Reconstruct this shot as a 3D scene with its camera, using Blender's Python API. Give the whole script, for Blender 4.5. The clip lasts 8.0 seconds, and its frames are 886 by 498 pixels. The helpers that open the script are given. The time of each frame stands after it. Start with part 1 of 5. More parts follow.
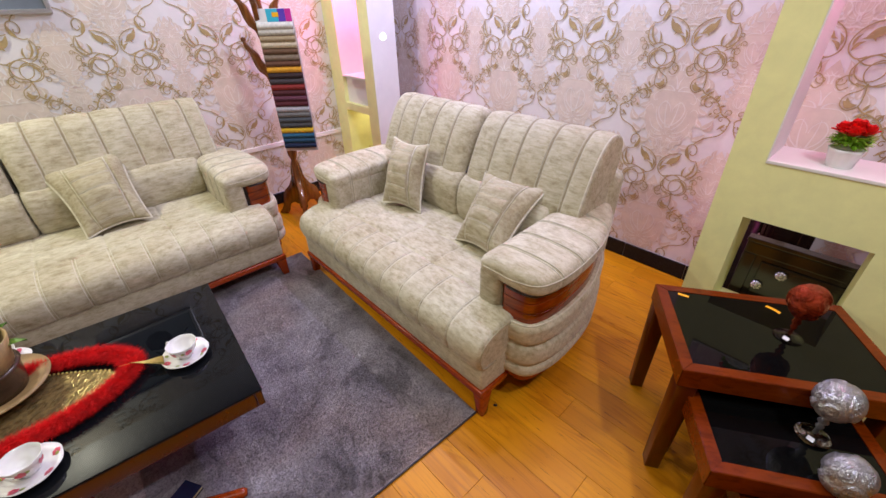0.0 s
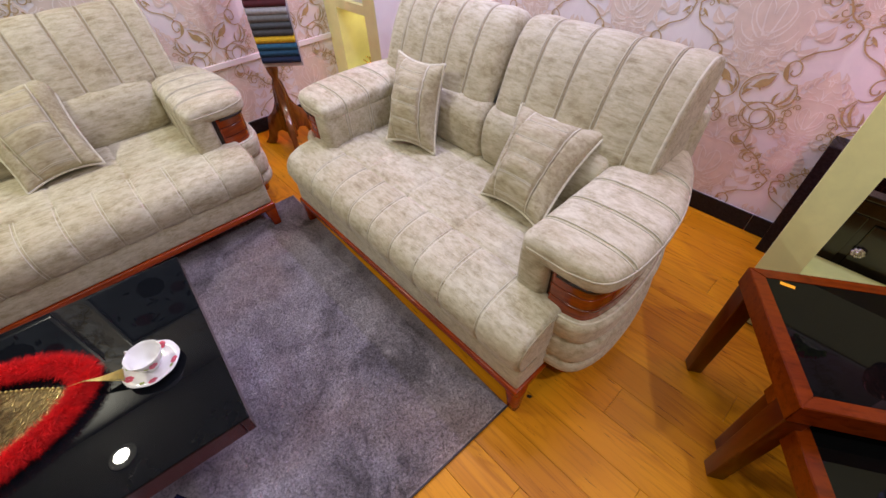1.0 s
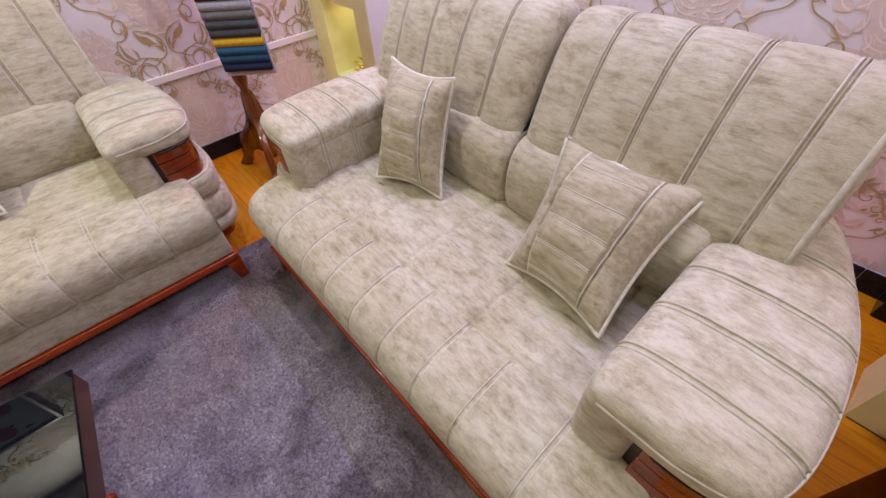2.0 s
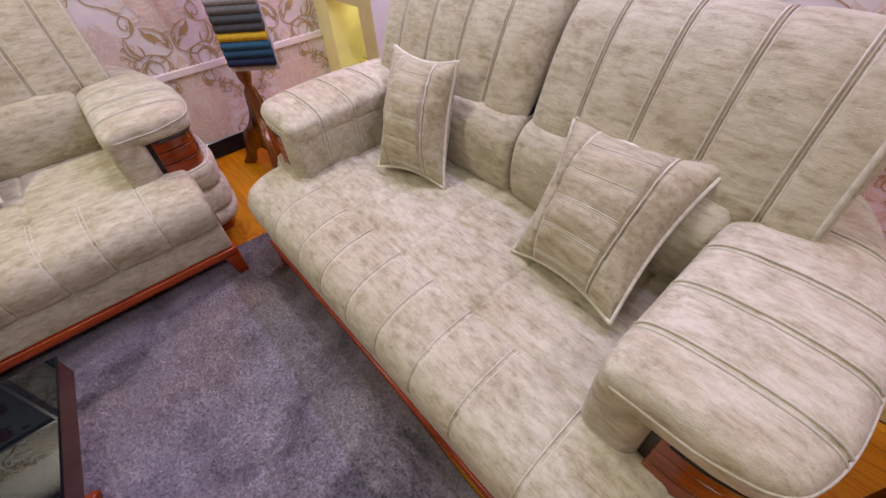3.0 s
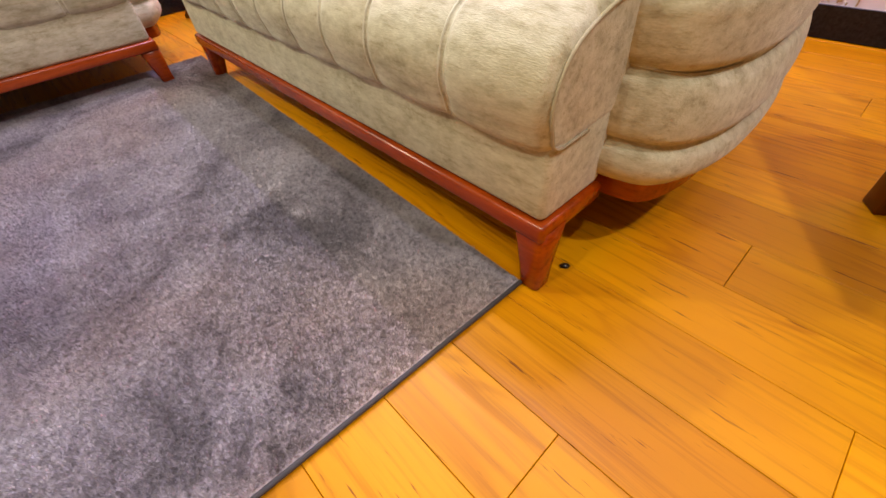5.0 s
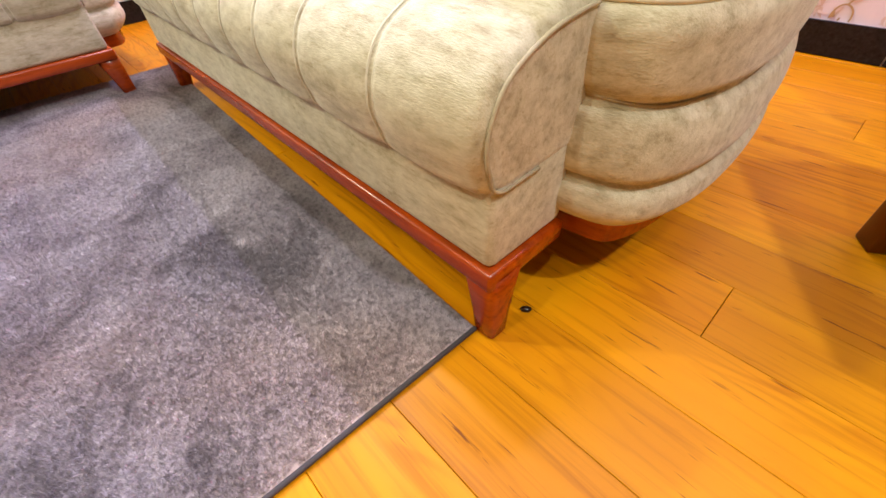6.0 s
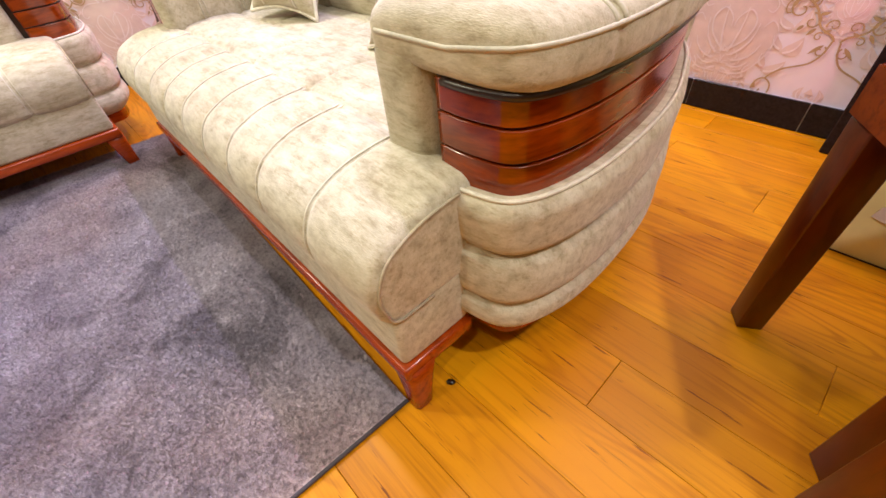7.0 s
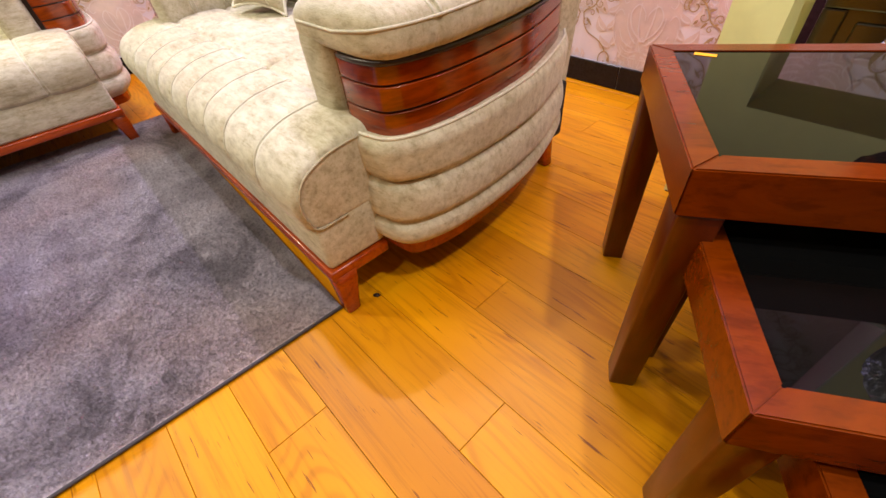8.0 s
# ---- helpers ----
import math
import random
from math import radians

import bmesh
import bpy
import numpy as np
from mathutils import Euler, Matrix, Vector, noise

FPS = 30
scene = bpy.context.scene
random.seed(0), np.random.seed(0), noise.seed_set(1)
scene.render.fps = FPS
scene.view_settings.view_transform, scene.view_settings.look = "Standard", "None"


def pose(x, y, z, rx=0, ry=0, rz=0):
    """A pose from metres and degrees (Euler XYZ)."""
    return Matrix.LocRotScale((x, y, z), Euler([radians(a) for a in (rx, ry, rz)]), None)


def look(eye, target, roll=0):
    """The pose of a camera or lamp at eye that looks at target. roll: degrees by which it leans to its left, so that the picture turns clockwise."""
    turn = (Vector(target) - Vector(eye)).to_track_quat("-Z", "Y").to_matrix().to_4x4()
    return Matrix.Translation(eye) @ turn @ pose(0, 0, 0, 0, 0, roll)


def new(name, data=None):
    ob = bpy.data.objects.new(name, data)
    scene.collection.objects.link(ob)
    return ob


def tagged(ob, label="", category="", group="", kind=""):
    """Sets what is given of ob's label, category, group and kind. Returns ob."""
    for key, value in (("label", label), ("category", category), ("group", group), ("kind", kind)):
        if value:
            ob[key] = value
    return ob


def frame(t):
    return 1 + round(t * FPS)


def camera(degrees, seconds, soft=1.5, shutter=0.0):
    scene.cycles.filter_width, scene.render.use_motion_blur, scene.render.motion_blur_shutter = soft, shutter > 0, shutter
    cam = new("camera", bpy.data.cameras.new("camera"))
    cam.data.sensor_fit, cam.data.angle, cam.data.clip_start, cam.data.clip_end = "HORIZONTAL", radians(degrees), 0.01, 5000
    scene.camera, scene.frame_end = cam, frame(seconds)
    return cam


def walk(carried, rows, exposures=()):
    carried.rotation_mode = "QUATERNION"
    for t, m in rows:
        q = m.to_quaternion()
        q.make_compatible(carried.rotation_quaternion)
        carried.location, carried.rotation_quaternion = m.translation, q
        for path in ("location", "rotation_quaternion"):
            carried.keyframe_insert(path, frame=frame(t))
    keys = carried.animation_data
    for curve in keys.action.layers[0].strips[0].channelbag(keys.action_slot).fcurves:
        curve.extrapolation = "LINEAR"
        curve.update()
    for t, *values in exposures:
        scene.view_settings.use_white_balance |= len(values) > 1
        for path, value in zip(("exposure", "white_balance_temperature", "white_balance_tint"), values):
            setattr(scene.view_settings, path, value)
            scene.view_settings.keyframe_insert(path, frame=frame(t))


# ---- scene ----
cam = camera(95.7, 8.0)
PATH = [
    (0, (0.692, -0.808, 1.463), (-0.578, 0.32, 0.408), -1.7),
    (0.2, (0.616, -0.725, 1.48), (-0.645, 0.375, 0.384), -3.1),
    (0.5, (0.488, -0.726, 1.428), (-0.732, 0.33, 0.246), -2.0),
    (0.8, (0.385, -0.651, 1.446), (-0.722, 0.28, 0.065), -3.4),
    (1, (0.321, -0.572, 1.42), (-0.762, 0.348, 0.013), -2.9),
    (1.2, (0.216, -0.42, 1.383), (-0.852, 0.462, -0.059), -4.3),
    (1.5, (0.093, -0.321, 1.308), (-1.001, 0.57, -0.11), -3.3),
    (1.7, (0.019, -0.276, 1.309), (-1.066, 0.592, -0.129), -4.2),
    (2.8, (-0.212, -0.175, 1.22), (-1.31, 0.7, -0.205), -5.1),
    (3, (-0.065, -0.229, 1.213), (-1.2, 0.651, -0.178), -4.9),
    (3.2, (0.115, -0.331, 1.226), (-0.997, 0.572, -0.17), -4.0),
    (3.5, (0.256, -0.404, 1.137), (-0.885, 0.488, -0.241), -4.7),
    (4, (0.316, -0.465, 0.832), (-0.813, 0.451, -0.541), -4.5),
    (4.2, (0.299, -0.447, 0.691), (-0.807, 0.443, -0.717), -5.2),
    (4.5, (0.286, -0.422, 0.588), (-0.803, 0.468, -0.834), -5.3),
    (4.7, (0.274, -0.416, 0.572), (-0.815, 0.479, -0.847), -5.2),
    (5.8, (0.181, -0.317, 0.505), (-0.937, 0.575, -0.893), -5.9),
    (6, (0.231, -0.282, 0.535), (-0.868, 0.635, -0.862), -4.5),
    (6.2, (0.253, -0.258, 0.616), (-0.82, 0.668, -0.795), -3.4),
    (6.5, (0.269, -0.221, 0.667), (-0.817, 0.738, -0.713), -3.5),
    (6.8, (0.303, -0.184, 0.716), (-0.796, 0.767, -0.658), -4.5),
    (7, (0.333, -0.178, 0.747), (-0.799, 0.741, -0.623), -6.2),
    (7.3, (0.413, -0.17, 0.732), (-0.762, 0.676, -0.647), -9.1),
    (7.5, (0.486, -0.166, 0.725), (-0.68, 0.71, -0.643), -8.0),
    (8, (0.662, -0.218, 0.792), (-0.47, 0.687, -0.586), -6.2),
]
EXPOSURES = [(0, 0.12, 6400, 7), (0.5, 0.06, 6400, 8), (1.5, -0.08, 6400, 12), (3.0, -0.16, 6500, 14), (3.5, -0.06, 6700, 13), (4.0, 0.06, 6900, 12), (4.5, 0.46, 7300, 7),
             (5.8, 1.14, 7000, 1), (6.4, 1.18, 7000, 4), (7.0, 0.96, 7000, 6), (7.5, 0.88, 7200, 6), (8.0, 0.86, 7200, 5)]
walk(cam, [(t, look(eye, target, roll)) for t, eye, target, roll in PATH], EXPOSURES)

# ---- light ----
world = bpy.data.worlds.new("world")
scene.world = world
world.use_nodes = True
world.node_tree.nodes["Background"].inputs[0].default_value = (0.9, 0.93, 1.0, 1)
world.node_tree.nodes["Background"].inputs[1].default_value = 0.01

CEIL = 2.7


def downlight(x, y, watts, colour=(0.97, 0.97, 1.0), size=0.11):
    data = bpy.data.lights.new("downlight", "AREA")
    data.shape, data.size, data.energy, data.color = "DISK", size, watts, colour
    ob = new("downlight_lamp", data)
    ob.location = (x, y, CEIL - 0.03)
    return ob


# Last two: unseen lamps added to brighten the yellow wall, sofa arm and floor.
DOWNLIGHTS_AND_FILLS = ((-2.25, -1.78, 34), (-1.55, 0.35, 19), (-0.2, -1.5, 9), (-0.75, 0.75, 5), (0.80, -0.95, 8), (1.30, 0.08, 20))
for lx, ly, lw in DOWNLIGHTS_AND_FILLS:
    downlight(lx, ly, lw, (0.88, 0.88, 1.0) if ly > 0 else (1.0, 0.965, 0.78) if lx < -2 else (1.0, 0.975, 0.88))


def strip_lamp(loc, target, sx, sy, watts, colour):
    data = bpy.data.lights.new("led_strip", "AREA")
    data.shape, data.size, data.size_y, data.energy, data.color = "RECTANGLE", sx, sy, watts, colour
    ob = new("led_strip_lamp", data)
    ob.matrix_world = pose(*loc) if target is None else look(loc, target)
    return ob


PINK = (1.0, 0.14, 0.46)
LILAC = (0.56, 0.50, 1.0)
# pink strips inside the niches and behind the two frames
strip_lamp((0.70, 1.00, 1.735), None, 0.4, 0.03, 1.9, (1.0, 0.2, 0.5))
strip_lamp((-2.29, 1.05, 1.735), None, 0.22, 0.03, 5, (1.0, 0.12, 0.55))
strip_lamp((0.42, 1.22, 0.85), (-0.2, 1.56, 0.85), 0.03, 1.2, 0.75, PINK)
strip_lamp((-2.06, 1.22, 0.95), (-1.6, 1.56, 0.95), 0.03, 1.2, 1.1, PINK)
# Lilac strip under the ceiling: unseen, added to tint the wall and seats.
strip_lamp((-0.9, 1.12, 2.6), None, 2.0, 0.04, 35, LILAC)
strip_lamp((-2.29, 1.12, 0.68), None, 0.2, 0.03, 0.35, (1.0, 0.82, 0.5))

# ---- materials ----


def nodes_of(name, rough=0.5, metal=0.0):
    m = bpy.data.materials.new(name)
    m.use_nodes = True
    nt = m.node_tree
    b = nt.nodes["Principled BSDF"]
    b.inputs["Roughness"].default_value, b.inputs["Metallic"].default_value = rough, metal
    return m, nt, b


def coords(nt, scale=(1, 1, 1), kind="Object", rot=(0, 0, 0)):
    tc, mp = nt.nodes.new("ShaderNodeTexCoord"), nt.nodes.new("ShaderNodeMapping")
    mp.inputs["Scale"].default_value = scale
    mp.inputs["Rotation"].default_value = rot
    nt.links.new(tc.outputs[kind], mp.inputs[0])
    return mp.outputs[0]


def noise_tex(nt, vec, scale, detail=4, rough=0.55, distort=0.0):
    n = nt.nodes.new("ShaderNodeTexNoise")
    n.inputs["Scale"].default_value, n.inputs["Detail"].default_value = scale, detail
    n.inputs["Roughness"].default_value, n.inputs["Distortion"].default_value = rough, distort
    nt.links.new(vec, n.inputs["Vector"])
    return n.outputs["Fac"]


def ramp(nt, fac, stops):
    r = nt.nodes.new("ShaderNodeValToRGB")
    while len(r.color_ramp.elements) < len(stops):
        r.color_ramp.elements.new(0.5)
    for e, (p, c) in zip(r.color_ramp.elements, stops):
        e.position, e.color = p, (*c, 1) if len(c) == 3 else c
    nt.links.new(fac, r.inputs[0])
    return r.outputs[0]


def mixed(nt, a, b, fac, mode="MIX"):
    mx = nt.nodes.new("ShaderNodeMix")
    mx.data_type, mx.blend_type = "RGBA", mode
    for sock, v in ((mx.inputs[0], fac), (mx.inputs[6], a), (mx.inputs[7], b)):
        if isinstance(v, (int, float)):
            sock.default_value = v
        elif isinstance(v, tuple):
            sock.default_value = (*v, 1)
        else:
            nt.links.new(v, sock)
    return mx.outputs[2]


def bump(nt, b, height, strength=0.3, dist=0.01):
    bp = nt.nodes.new("ShaderNodeBump")
    bp.inputs["Strength"].default_value, bp.inputs["Distance"].default_value = strength, dist
    nt.links.new(height, bp.inputs["Height"])
    nt.links.new(bp.outputs[0], b.inputs["Normal"])


def fabric_mat(name, tint=(1, 1, 1), streak=(14, 31, 31)):
    """Chenille with a marbled nap: ragged pale and taupe patches drawn along the weft, fine weave on top."""
    m, nt, b = nodes_of(name, 0.85)
    n1 = noise_tex(nt, coords(nt, streak), 1.6, 6, 0.66, 0.25)
    n2 = noise_tex(nt, coords(nt, (0.75, 1, 1)), 17, 10, 0.74, 0.15)
    n3 = noise_tex(nt, coords(nt, (90, 420, 420)), 1.5, 2, 0.5)
    n4 = noise_tex(nt, coords(nt, (0.8, 1, 1)), 4.2, 3, 0.55, 0.4)
    n5 = noise_tex(nt, coords(nt, (15, 95, 95)), 1.2, 6, 0.72, 0.15)
    c1 = ramp(nt, n1, [(0.30, (0.55, 0.51, 0.40)), (0.46, (0.72, 0.69, 0.57)), (0.60, (0.84, 0.82, 0.71))])
    c2 = ramp(nt, n2, [(0.37, (0.60, 0.55, 0.45)), (0.455, (0.90, 0.88, 0.82)), (0.54, (1, 1, 1))])
    c = mixed(nt, c1, c2, 0.6, "MULTIPLY")
    c = mixed(nt, c, ramp(nt, n4, [(0.36, (0.84, 0.80, 0.73)), (0.58, (1, 1, 1))]), 0.7, "MULTIPLY")
    c = mixed(nt, c, ramp(nt, n5, [(0.36, (0.54, 0.475, 0.36)), (0.42, (0.85, 0.82, 0.74)), (0.50, (1, 1, 1))]), 0.48, "MULTIPLY")
    c = mixed(nt, c, ramp(nt, n3, [(0.3, (0.82, 0.81, 0.78)), (0.7, (1, 1, 1))]), 0.6, "MULTIPLY")
    c = mixed(nt, c, tint, 1.0, "MULTIPLY")
    nt.links.new(c, b.inputs["Base Color"])
    b.inputs["Sheen Weight"].default_value = 0.3
    b.inputs["Sheen Roughness"].default_value = 0.4
    b.inputs["Specular IOR Level"].default_value = 0.25
    h = mixed(nt, mixed(nt, n3, n2, 0.6), n4, 0.45)
    bump(nt, b, h, 0.5, 0.007)
    return m


def wood_mat(name, dark, light, scale=(2.2, 30, 30), rough=0.22, coat=0.4, grain=0.5):
    m, nt, b = nodes_of(name, rough)
    v = coords(nt, scale)
    n1 = noise_tex(nt, v, 1.0, 6, 0.65, 1.2)
    n2 = noise_tex(nt, v, 5.0, 3, 0.6, 0.2)
    c = ramp(nt, n1, [(0.25, dark), (0.72, light)])
    fine = ramp(nt, n2, [(0.32, (1 - grain,) * 3), (0.5, (1, 1, 1))])
    c = mixed(nt, c, fine, 0.6, "MULTIPLY")
    nt.links.new(c, b.inputs["Base Color"])
    b.inputs["Coat Weight"].default_value = coat
    b.inputs["Coat Roughness"].default_value = 0.12
    bump(nt, b, n2, 0.06, 0.002)
    return m


def sine_of(nt, fac, k):
    mul, sn = nt.nodes.new("ShaderNodeMath"), nt.nodes.new("ShaderNodeMath")
    mul.operation, sn.operation = "MULTIPLY", "SINE"
    mul.inputs[1].default_value = k
    nt.links.new(fac, mul.inputs[0])
    nt.links.new(mul.outputs[0], sn.inputs[0])
    mr = nt.nodes.new("ShaderNodeMapRange")
    mr.inputs[1].default_value = -1.0
    nt.links.new(sn.outputs[0], mr.inputs[0])
    return mr.outputs[0]


def laminate_mat():
    """Honey laminate: cathedral growth rings, dark pores and flecks along the grain, a few knots, each plank its own cut."""
    m, nt, b = nodes_of("oak_laminate", 0.42)
    oi = nt.nodes.new("ShaderNodeObjectInfo")
    mul = nt.nodes.new("ShaderNodeVectorMath")
    mul.operation = "SCALE"
    mul.inputs[0].default_value = (37.0, 11.0, 5.0)
    nt.links.new(oi.outputs["Random"], mul.inputs["Scale"])

    def cut(scale):
        add = nt.nodes.new("ShaderNodeVectorMath")
        nt.links.new(coords(nt, scale), add.inputs[0])
        nt.links.new(mul.outputs[0], add.inputs[1])
        return add.outputs[0]

    broad = noise_tex(nt, cut((0.9, 5.5, 5.5)), 1.0, 3, 0.5, 0.6)
    field = noise_tex(nt, cut((1.15, 7.5, 7.5)), 1.0, 1.5, 0.45, 0.5)
    rings = sine_of(nt, field, 105.0)
    streak = noise_tex(nt, cut((3.0, 85, 85)), 1.0, 4, 0.65, 0.1)
    fleck = noise_tex(nt, cut((9.0, 120, 120)), 1.0, 3, 0.6, 0.0)
    fade = noise_tex(nt, cut((2.4, 9, 9)), 1.0, 2, 0.5, 0.3)
    c = ramp(nt, broad, [(0.28, (0.57, 0.208, 0.002)), (0.50, (0.66, 0.262, 0.003)), (0.74, (0.74, 0.312, 0.004))])
    ring_c = ramp(nt, rings, [(0.05, (0.70, 0.56, 0.42)), (0.45, (0.96, 0.93, 0.88)), (0.85, (1, 1, 1))])
    c = mixed(nt, c, ring_c, ramp(nt, fade, [(0.42, (0.02, 0.02, 0.02)), (0.70, (0.70, 0.70, 0.70))]), "MULTIPLY")
    c = mixed(nt, c, ramp(nt, streak, [(0.30, (0.52, 0.40, 0.28)), (0.50, (1, 1, 1))]), 0.5, "MULTIPLY")
    c = mixed(nt, c, ramp(nt, fleck, [(0.29, (0.26, 0.15, 0.08)), (0.35, (1, 1, 1))]), 0.85, "MULTIPLY")
    vo = nt.nodes.new("ShaderNodeTexVoronoi")
    vo.inputs["Scale"].default_value = 0.36
    nt.links.new(cut((2.0, 8.0, 8.0)), vo.inputs["Vector"])
    wob = nt.nodes.new("ShaderNodeMath")
    wob.operation = "MULTIPLY_ADD"
    wob.inputs[1].default_value = 0.16
    nt.links.new(broad, wob.inputs[0])
    nt.links.new(vo.outputs["Distance"], wob.inputs[2])
    c = mixed(nt, c, ramp(nt, wob.outputs[0], [(0.10, (0.34, 0.22, 0.14)), (0.17, (0.74, 0.62, 0.50)), (0.30, (1, 1, 1))]), 0.85, "MULTIPLY")
    hsv, mr = nt.nodes.new("ShaderNodeHueSaturation"), nt.nodes.new("ShaderNodeMapRange")
    mr.inputs[3].default_value, mr.inputs[4].default_value = 0.93, 1.06
    nt.links.new(oi.outputs["Random"], mr.inputs[0])
    nt.links.new(mr.outputs[0], hsv.inputs["Value"])
    nt.links.new(c, hsv.inputs["Color"])
    nt.links.new(hsv.outputs[0], b.inputs["Base Color"])
    rr = nt.nodes.new("ShaderNodeMapRange")
    rr.inputs[3].default_value, rr.inputs[4].default_value = 0.34, 0.52
    nt.links.new(streak, rr.inputs[0])
    nt.links.new(rr.outputs[0], b.inputs["Roughness"])
    b.inputs["Specular IOR Level"].default_value = 0.3
    bump(nt, b, streak, 0.08, 0.002)
    return m


def plain_mat(name, colour, rough=0.5, metal=0.0, vary=0.12, scale=9.0, bumpy=0.05, coat=0.0):
    m, nt, b = nodes_of(name, rough, metal)
    n = noise_tex(nt, coords(nt), scale, 5, 0.6, 0.3)
    lo = tuple(c * (1 - vary) for c in colour)
    hi = tuple(min(1, c * (1 + vary)) for c in colour)
    nt.links.new(ramp(nt, n, [(0.3, lo), (0.7, hi)]), b.inputs["Base Color"])
    b.inputs["Coat Weight"].default_value = coat
    if bumpy:
        bump(nt, b, noise_tex(nt, coords(nt), scale * 12, 3), bumpy, 0.003)
    return m


def paper_mat(name, base):
    """Wallpaper ground: satin stock, faint watered mottling and fine emboss."""
    m, nt, b = nodes_of(name, 0.42)
    n = noise_tex(nt, coords(nt), 6, 5, 0.65, 1.5)
    f = noise_tex(nt, coords(nt), 160, 2)
    c = ramp(nt, n, [(0.3, tuple(v * 0.9 for v in base)), (0.7, base)])
    nt.links.new(c, b.inputs["Base Color"])
    bump(nt, b, mixed(nt, n, f, 0.5), 0.12, 0.003)
    return m


def embossed_mat(name, colour, rough, metal):
    """Lustre glass with a fine scrolling relief."""
    m = plain_mat(name, colour, rough, metal, 0.35, 40.0, 0)
    nt = m.node_tree
    n = noise_tex(nt, coords(nt), 62, 1, 0.5, 2.6)
    ridge = ramp(nt, n, [(0.40, (0, 0, 0)), (0.47, (1, 1, 1)), (0.53, (0, 0, 0)), (0.60, (0.8, 0.8, 0.8))])
    bump(nt, nt.nodes["Principled BSDF"], ridge, 0.45, 0.005)
    return m


def glass_mat(name, colour=(1, 1, 1), rough=0.02):
    m, nt, b = nodes_of(name, rough)
    b.inputs["Base Color"].default_value = (*colour, 1)
    b.inputs["Transmission Weight"].default_value = 1.0
    b.inputs["IOR"].default_value = 1.48
    return m


def glow_mat(name, colour, strength):
    m, nt, b = nodes_of(name, 0.5)
    b.inputs["Base Color"].default_value = (*colour, 1)
    b.inputs["Emission Color"].default_value = (*colour, 1)
    b.inputs["Emission Strength"].default_value = strength
    return m


FABRIC = fabric_mat("chenille", (0.81, 0.780, 0.705))
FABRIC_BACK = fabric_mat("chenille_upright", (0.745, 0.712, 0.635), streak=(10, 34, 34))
PILLOW_FABRIC = fabric_mat("chenille_pillow", (0.66, 0.615, 0.51), (9, 40, 40))
PIPING = plain_mat("piping_cord", (0.66, 0.625, 0.50), 0.8, vary=0.15, scale=60)
CORD = plain_mat("edge_cord", (0.54, 0.50, 0.385), 0.8, vary=0.15, scale=60)
SEAM = plain_mat("seam_cord", (0.40, 0.335, 0.22), 0.9, vary=0.15, scale=60)
RED_WOOD = wood_mat("mahogany", (0.19, 0.015, 0.0008), (0.48, 0.068, 0.003), (3, 22, 22), 0.26, 0.2)
PANEL_WOOD = wood_mat("mahogany_panel", (0.075, 0.0065, 0.0004), (0.34, 0.046, 0.0018), (5, 5, 30), 0.16, 0.35, 0.4)
DARK_EDGE = plain_mat("dark_groove", (0.018, 0.008, 0.006), 0.3)
TABLE_WOOD = wood_mat("table_mahogany", (0.100, 0.0125, 0.0004), (0.200, 0.031, 0.0010), (5, 14, 14), 0.26, 0.15)
# Leg wood: upright grain, and the rim colour darkened for shade below the tops.
SHADED_LEG_WOOD = wood_mat("shaded_leg_mahogany", (0.050, 0.0056, 0.0003), (0.115, 0.0150, 0.0006), (14, 14, 3), 0.28, 0.1)
TABLE_WOOD.node_tree.nodes["Principled BSDF"].inputs["Specular IOR Level"].default_value = 0.2
FLOOR_WOOD = laminate_mat()
STAND_WOOD = wood_mat("turned_walnut", (0.075, 0.022, 0.005), (0.27, 0.092, 0.020), (12, 12, 3), 0.2, 0.6)
LINING = plain_mat("dust_cover_and_shade", (0.012, 0.011, 0.011), 0.95)
UNDER = plain_mat("underlay", (0.05, 0.025, 0.012), 0.9)
PAPER = paper_mat("wallpaper_ground", (0.80, 0.79, 0.79))
PAPER_PALE = plain_mat("wallpaper_damask", (0.705, 0.625, 0.535), 0.5, vary=0.08, scale=20)
PAPER_LIGHT = plain_mat("wallpaper_damask_light", (0.815, 0.775, 0.72), 0.5, vary=0.08, scale=20)
PAPER_GOLD = plain_mat("wallpaper_gold", (0.43, 0.33, 0.155), 0.42, 0.0, vary=0.15, scale=30)
YELLOW_PAINT = plain_mat("yellow_paint", (0.89, 0.89, 0.44), 0.6, vary=0.05, scale=14, bumpy=0.08)
LOW_BOUNCE_PAINT = plain_mat("low_bounce_paint", (0.20, 0.165, 0.125), 0.6, vary=0.06, scale=10, bumpy=0.08)
WHITE_PAINT = plain_mat("white_paint", (0.82, 0.81, 0.80), 0.55, vary=0.04, scale=6)
CEILING_PAINT = plain_mat("ceiling_paint", (0.50, 0.49, 0.47), 0.7, vary=0.05, scale=4)
BLACK_TILE = plain_mat("black_granite", (0.012, 0.012, 0.013), 0.12, vary=0.5, scale=90, bumpy=0)
BLACK_TILE.node_tree.nodes["Principled BSDF"].inputs["Specular IOR Level"].default_value = 0.2
GROUT = plain_mat("pale_grout", (0.45, 0.43, 0.40), 0.8)
BLACK_GLASS = plain_mat("black_glass", (0.003, 0.003, 0.003), 0.03, vary=0.1, bumpy=0)
BLACK_GLASS.node_tree.nodes["Principled BSDF"].inputs["Specular IOR Level"].default_value = 0.2
PORCELAIN = plain_mat("porcelain", (0.85, 0.84, 0.83), 0.12, vary=0.02, bumpy=0, coat=0.5)

